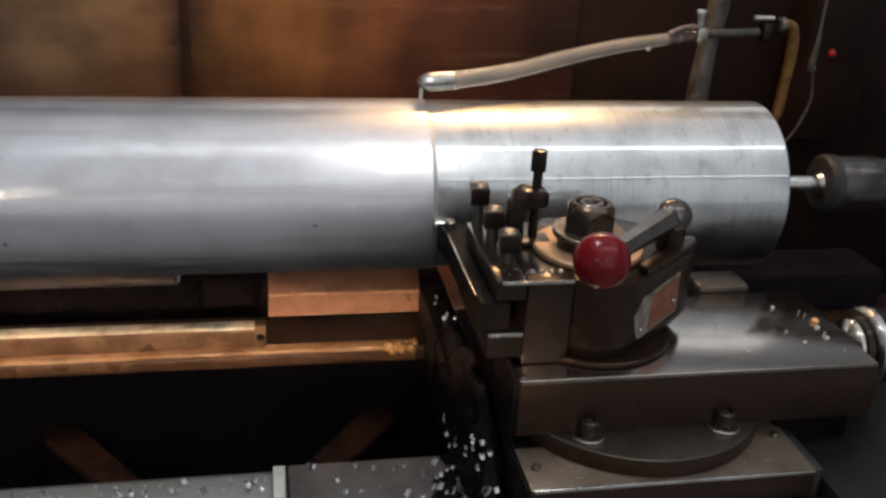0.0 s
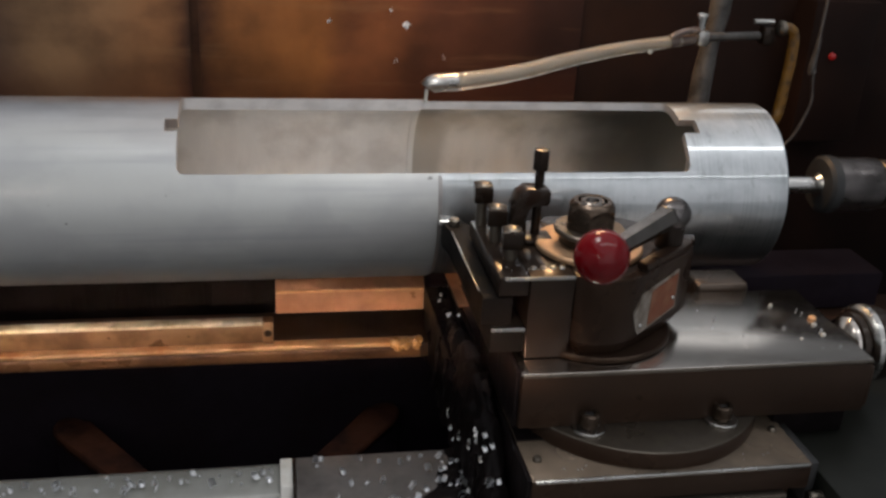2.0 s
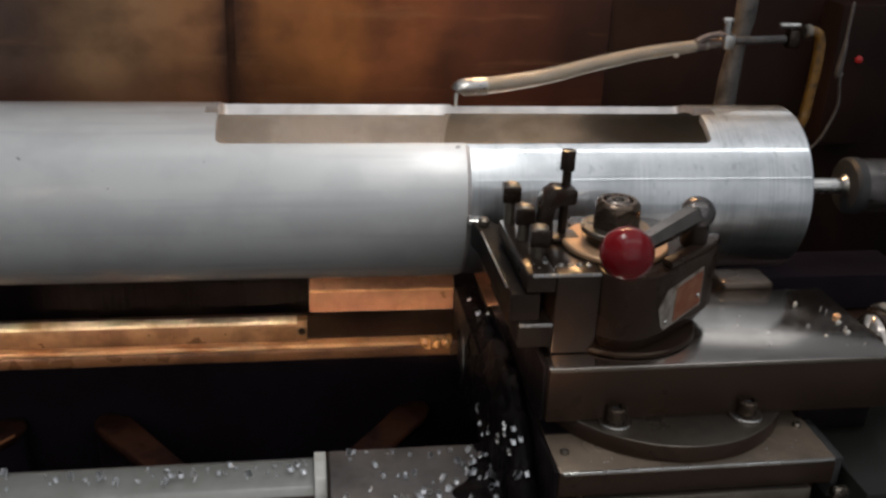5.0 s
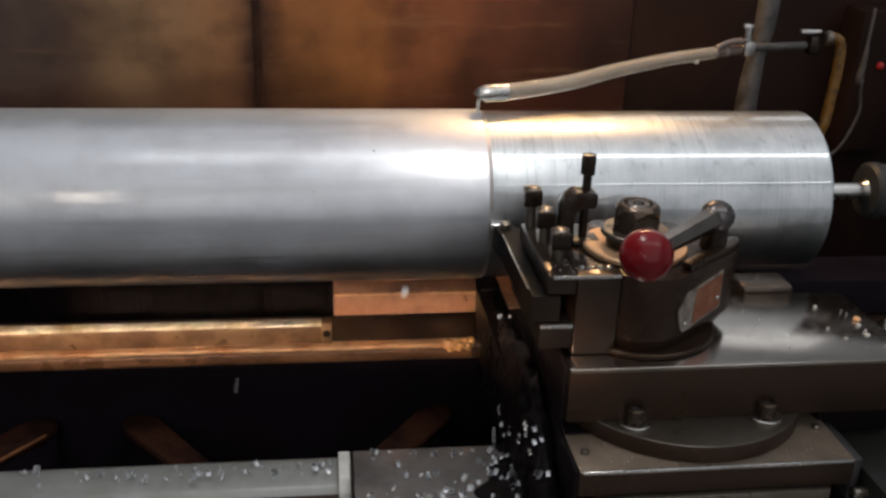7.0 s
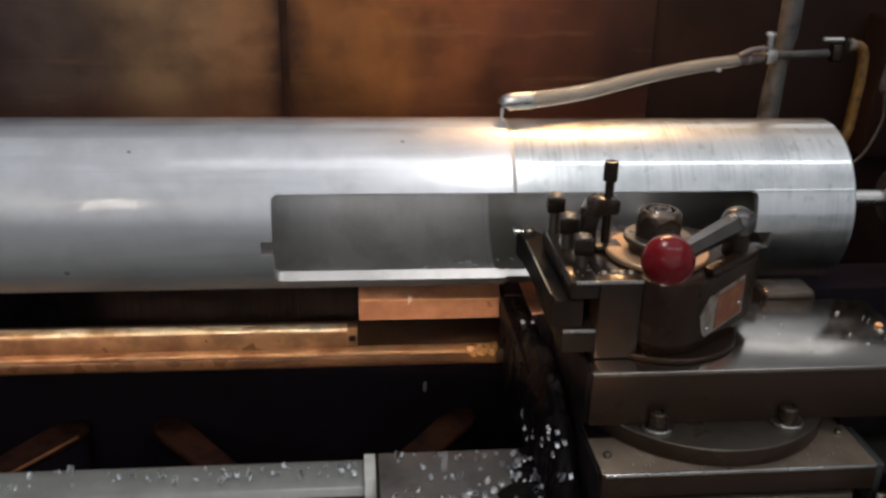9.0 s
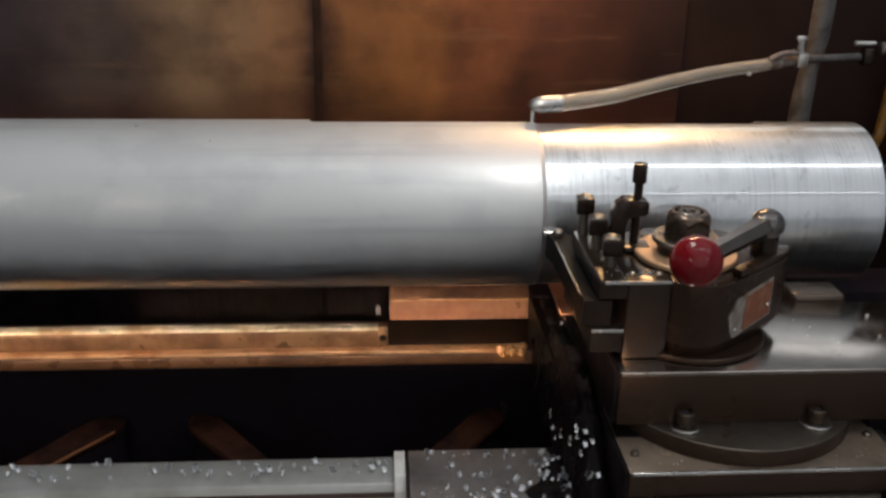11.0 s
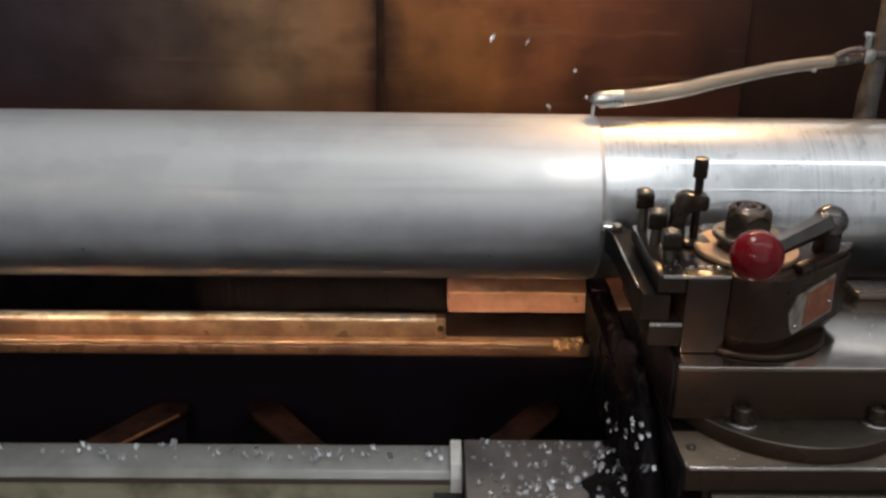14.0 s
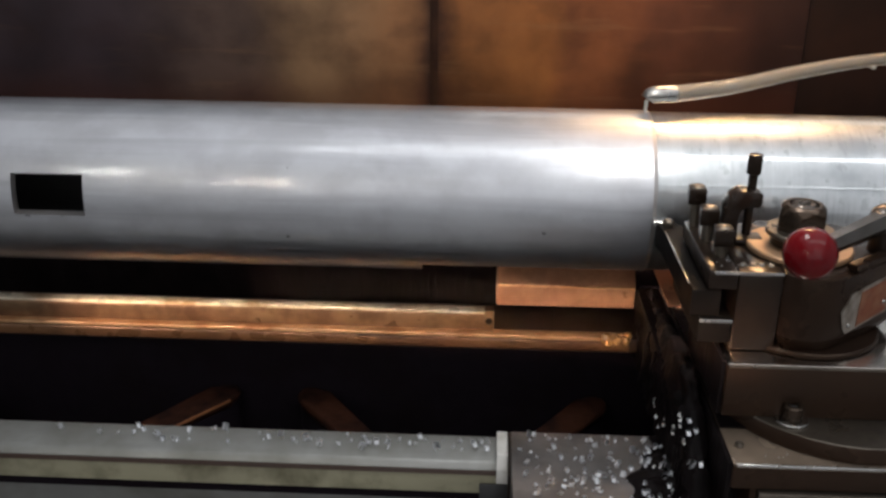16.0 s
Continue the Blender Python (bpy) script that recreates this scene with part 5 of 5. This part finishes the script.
def loose_lines():
    y = thing("yellow_hose", "yellow oily air hose hanging behind the tube", "hose", (0.38, 0.14, 0.05))
    part("tube", pipe_along([(-0.0125, -0.012, 0.0680), (-0.0064, -0.012, 0.0677), (-0.0005, -0.012, 0.0600), (0.0010, -0.012, 0.0341), (-0.0003, -0.012, 0.011), (-0.0015, -0.012, -0.0125), (-0.0047, -0.012, -0.0274), (-0.02, 0.0, -0.09), (-0.03, 0.03, -0.134)], 0.0056, 14), YELLOW_HOSE, y, "yellow ribbed hose")
    part("fitting", turned(rounded(0.0078, -0.004, 0.004, 0.002), 20, "x", (-0.0150, -0.0115, 0.0680)), WORN_STEEL, y, "worn steel fitting")
    valve = part("valve_body", box(-0.032, -0.0195, -0.010, 0.004, 0.050, 0.0690, 0.003), BLACK_OXIDE, y, "dark valve block")
    part("valve_lever", turned(rounded(0.0030, -0.013, 0.010, 0.0012), 14, "x", (-0.0290, -0.003, 0.0725)), BRIGHT_STEEL, valve, "bright valve lever")
    w = thing("grey_cable", "thin grey cable curving down behind the tube", "cable", (0.44, 0.19, 0.0))
    part("wire", pipe_along([(0.0065, 0, 0.14), (0.0060, 0, 0.104), (0.0058, 0, 0.084), (0.0080, 0, 0.055), (0.0120, 0, 0.0282), (0.0058, 0, 0.0045), (-0.0036, 0, -0.015), (-0.03, 0, -0.05), (-0.05, 0, -0.137)], 0.0017, 8), DULL_GREY, w)
    part("sleeve", pipe_along([(0.0062, 0, 0.100), (0.0058, 0, 0.084), (0.0042, 0, 0.0645), (0.0060, 0, 0.0600)], lambda u: 0.0020 + 0.0030 * u, 12), DULL_GREY, w, "dull grey sleeve")
    lamp = thing("indicator_lamp", "small dim red indicator lamp on a dark box", "indicator lamp", (0.475, 0.2, 0.075))
    part("housing", box(-0.03, 0.05, 0.006, 0.05, -0.10, 0.06, 0.004), SPLASH_DARK, lamp)
    part("lens", red_lens(), RED_LIGHT, lamp, "glowing red lens")
    return y


def red_lens():
    bm = turned([(0.0042, 0), (0.0038, 0.003), (0.002, 0.0045), (0, 0.0048)], 20, "z")
    bm.transform(Matrix.Translation((0, 0.0058, 0)) @ Matrix.Rotation(radians(90), 4, "X"))
    return bm


coolant_line()
hose_post()
loose_lines()


# ---- chips ----
def chip_mesh(k):
    """A short curled shaving."""
    rnd = random.Random(40 + k)
    bm = bmesh.new()
    n, width, curl, size = 9, 0.0016 + 0.0010 * rnd.random(), 220 + 200 * rnd.random(), 0.0009 + 0.0005 * rnd.random()
    rows = []
    for i in range(n + 1):
        a = radians(curl * i / n)
        r = size * (1 + 0.15 * rnd.random())
        lift = 0.0009 * i / n
        rows.append([bm.verts.new((r * math.cos(a), r * math.sin(a) * 0.8 + s * width * 0.4, lift + 0.0008 + s * width)) for s in (-0.5, 0.5)])
    for a, b in zip(rows, rows[1:]):
        bm.faces.new((a[0], b[0], b[1], a[1]))
    bmesh.ops.solidify(bm, geom=list(bm.faces), thickness=0.00025)
    low = min(v.co.z for v in bm.verts)
    for v in bm.verts:
        v.co.z -= low
    return mesh_of(bm, "metal_chip", CHIP, 60)


CHIPS = [chip_mesh(k) for k in range(6)]
chance = random.Random(11)


def lying_chip(x, y, z, label, size=1.0):
    ob = new("metal_chip", CHIPS[chance.randrange(6)])
    ob.matrix_basis = pose(x, y, z, chance.uniform(-12, 12), chance.uniform(-12, 12), chance.uniform(0, 360)) @ Matrix.Scale(size * chance.uniform(0.7, 1.25), 4)
    return tagged(ob, label, "metal chip", "chips on the carriage")


def scatter(name, label, places, size):
    """Loose chips too small to pick apart, as one mass."""
    bm = bmesh.new()
    for x, y, z in places:
        one = bmesh.new()
        one.from_mesh(CHIPS[chance.randrange(6)])
        one.transform(pose(x, y, z, chance.uniform(-12, 12), chance.uniform(-12, 12), chance.uniform(0, 360)) @ Matrix.Scale(size * chance.uniform(0.6, 1.3), 4))
        me = bpy.data.meshes.new("loose")
        one.to_mesh(me)
        one.free()
        bm.from_mesh(me)
        bpy.data.meshes.remove(me)
    return tagged(part(name, bm, CHIP), label, "metal chips", kind="stuff")


for _ in range(33):
    x = -0.118 + 0.105 * chance.random() ** 0.8
    lying_chip(x, -0.158 - 0.098 * chance.random() ** 0.9, -0.1600, "bright curled aluminium chip on the saddle wing", 1.9)
for _ in range(20):
    lying_chip(chance.uniform(-0.034, 0.000), chance.uniform(-0.258, -0.160), -0.1570, "bright aluminium chip caught in the black grime", 1.9)
for _ in range(3):
    lying_chip(chance.uniform(-0.0060, -0.0030), chance.uniform(-0.250, -0.10), chance.uniform(-0.150, -0.108), "bright aluminium chip caught in the black grime", 1.8)
for _ in range(5):
    y = chance.uniform(-0.258, -0.205)
    lying_chip(chance.uniform(0.000, 0.014), y, -0.152 + 0.072 * ((y + 0.262) / 0.0786) ** 0.7 + 0.001, "bright aluminium chip caught in the black grime", 1.9)
for _ in range(26):
    lying_chip(-0.142 - 0.34 * chance.random() ** 1.3, -0.153 - 0.020 * chance.random(), -0.1692, "bright curled aluminium chip on the bed way", 2.0)
for x, y in ((-0.505, -0.158), (-0.470, -0.162)):
    lying_chip(x, y, -0.1692, "bright curled aluminium chip on the bed way", 2.2)
scatter("way_chips", "tiny bright aluminium chips strewn on the bed way", [(-0.142 - 0.32 * chance.random() ** 1.4, -0.153 - 0.020 * chance.random(), -0.1692) for _ in range(30)], 1.1)
scatter("slide_chips", "tiny bright chips on the compound slide", [(0.17 + 0.095 * chance.random(), -0.235 + 0.08 * chance.random(), -0.0412) for _ in range(12)], 0.5)
scatter("slide_chips", "tiny bright chips on the cross slide", [(0.03 + 0.17 * chance.random(), -0.272 + 0.012 * chance.random(), -0.0970) for _ in range(16)], 0.4)
scatter("holder_chips", "tiny bright chips on the tool holder", [(0.010 + 0.04 * chance.random(), -0.217 + 0.015 * chance.random(), 0.0195) for _ in range(9)], 0.35)

FLYING = []
for k in range(190):
    chip = new("metal_chip", CHIPS[k % 6])
    chip.scale = [(1.0, 1.4, 1.9, 1.2)[k % 4]] * 3
    tagged(chip, "bright aluminium chip flung from the cut", "metal chip", "flying chips")
    FLYING.append(chip)
FALLING = []
for k in range(6):
    chip = new("metal_chip", CHIPS[k % 6])
    chip.scale = (1.3, 1.3, 1.3)
    tagged(chip, "bright aluminium chip dropping from the tool", "metal chip", "flying chips")
    FALLING.append(chip)

# milky coolant drops on the compound slide's top
for x, y, r in ((0.2560, -0.1890, 0.0021), (0.2545, -0.2045, 0.0022), (0.2350, -0.2090, 0.0016), (0.2380, -0.1560, 0.0016)):
    drop = part("coolant_drop", turned([(r, 0), (r * 0.8, r * 0.5), (r * 0.4, r * 0.75), (0, r * 0.8)], 14), COOLANT, None, "", Matrix.Translation((x, y, -0.0412)))
    tagged(drop, "milky coolant drop on the compound slide", "coolant drop", "coolant drops")


# ---- what moves ----
def chip_flight(chip, t0, start, end, top, spin, seed):
    """Rows of one throw: a chip leaps from the rear wing over the tube and drops in front."""
    rnd = random.Random(seed)
    rise, fall = math.sqrt(2 * (top - start[2]) / 9.81), math.sqrt(2 * (top - end[2]) / 9.81)
    long = rise + fall
    rows = [(0.0, pose(*start, 0, 0, spin))] if t0 > 0.05 else []
    turn = [rnd.uniform(-1, 1) * 300 for _ in range(3)]
    n = max(6, int(long / 0.05))
    for i in range(n + 1):
        t = long * i / n
        u = t / long
        z = top - 4.905 * (t - rise) ** 2
        rows.append((round((t0 + t) * FPS) / FPS, pose(start[0] + (end[0] - start[0]) * u, start[1] + (end[1] - start[1]) * u, z, turn[0] * t, turn[1] * t, spin + turn[2] * t)))
    last = rows[-1][1]
    rows.append((16.0, last.copy()))
    walk(chip, rows)


def motions():
    for turning in (WORK, BORE_CHIPS):
        walk(turning, [(k * 0.25, pose(0, 0, 0, OMEGA * k * 0.25 + PHASE, 0, 0)) for k in range(65)])
    rnd = random.Random(5)
    for k, chip in enumerate(FLYING):
        t0 = 0.1 + 15.2 * (k // 5 * 5 + rnd.random() * 1.6) / len(FLYING)
        start = (rnd.uniform(-0.055, -0.006), rnd.uniform(0.060, 0.072), -0.0838)
        far = k % 5 > 1
        end = (rnd.uniform(-0.115, 0.010) if not far else rnd.uniform(-0.30, -0.05), rnd.uniform(-0.252, -0.158) if not far else rnd.uniform(-0.29, -0.27), -0.1598 if not far else -0.618)
        chip_flight(chip, t0, start, end, rnd.uniform(0.100, 0.180), rnd.uniform(0, 360), k)
    for k, chip in enumerate(FALLING):
        t0 = 0.1 + 15.3 * (k + rnd.random() * 0.8) / len(FALLING)
        start = (rnd.uniform(0.002, 0.016), rnd.uniform(-0.060, -0.010), -0.0960)
        end = (rnd.uniform(-0.06, -0.012), rnd.uniform(-0.20, -0.157), -0.1598)
        chip_flight(chip, t0, start, end, rnd.uniform(-0.090, -0.080), rnd.uniform(0, 360), 500 + k)


motions()
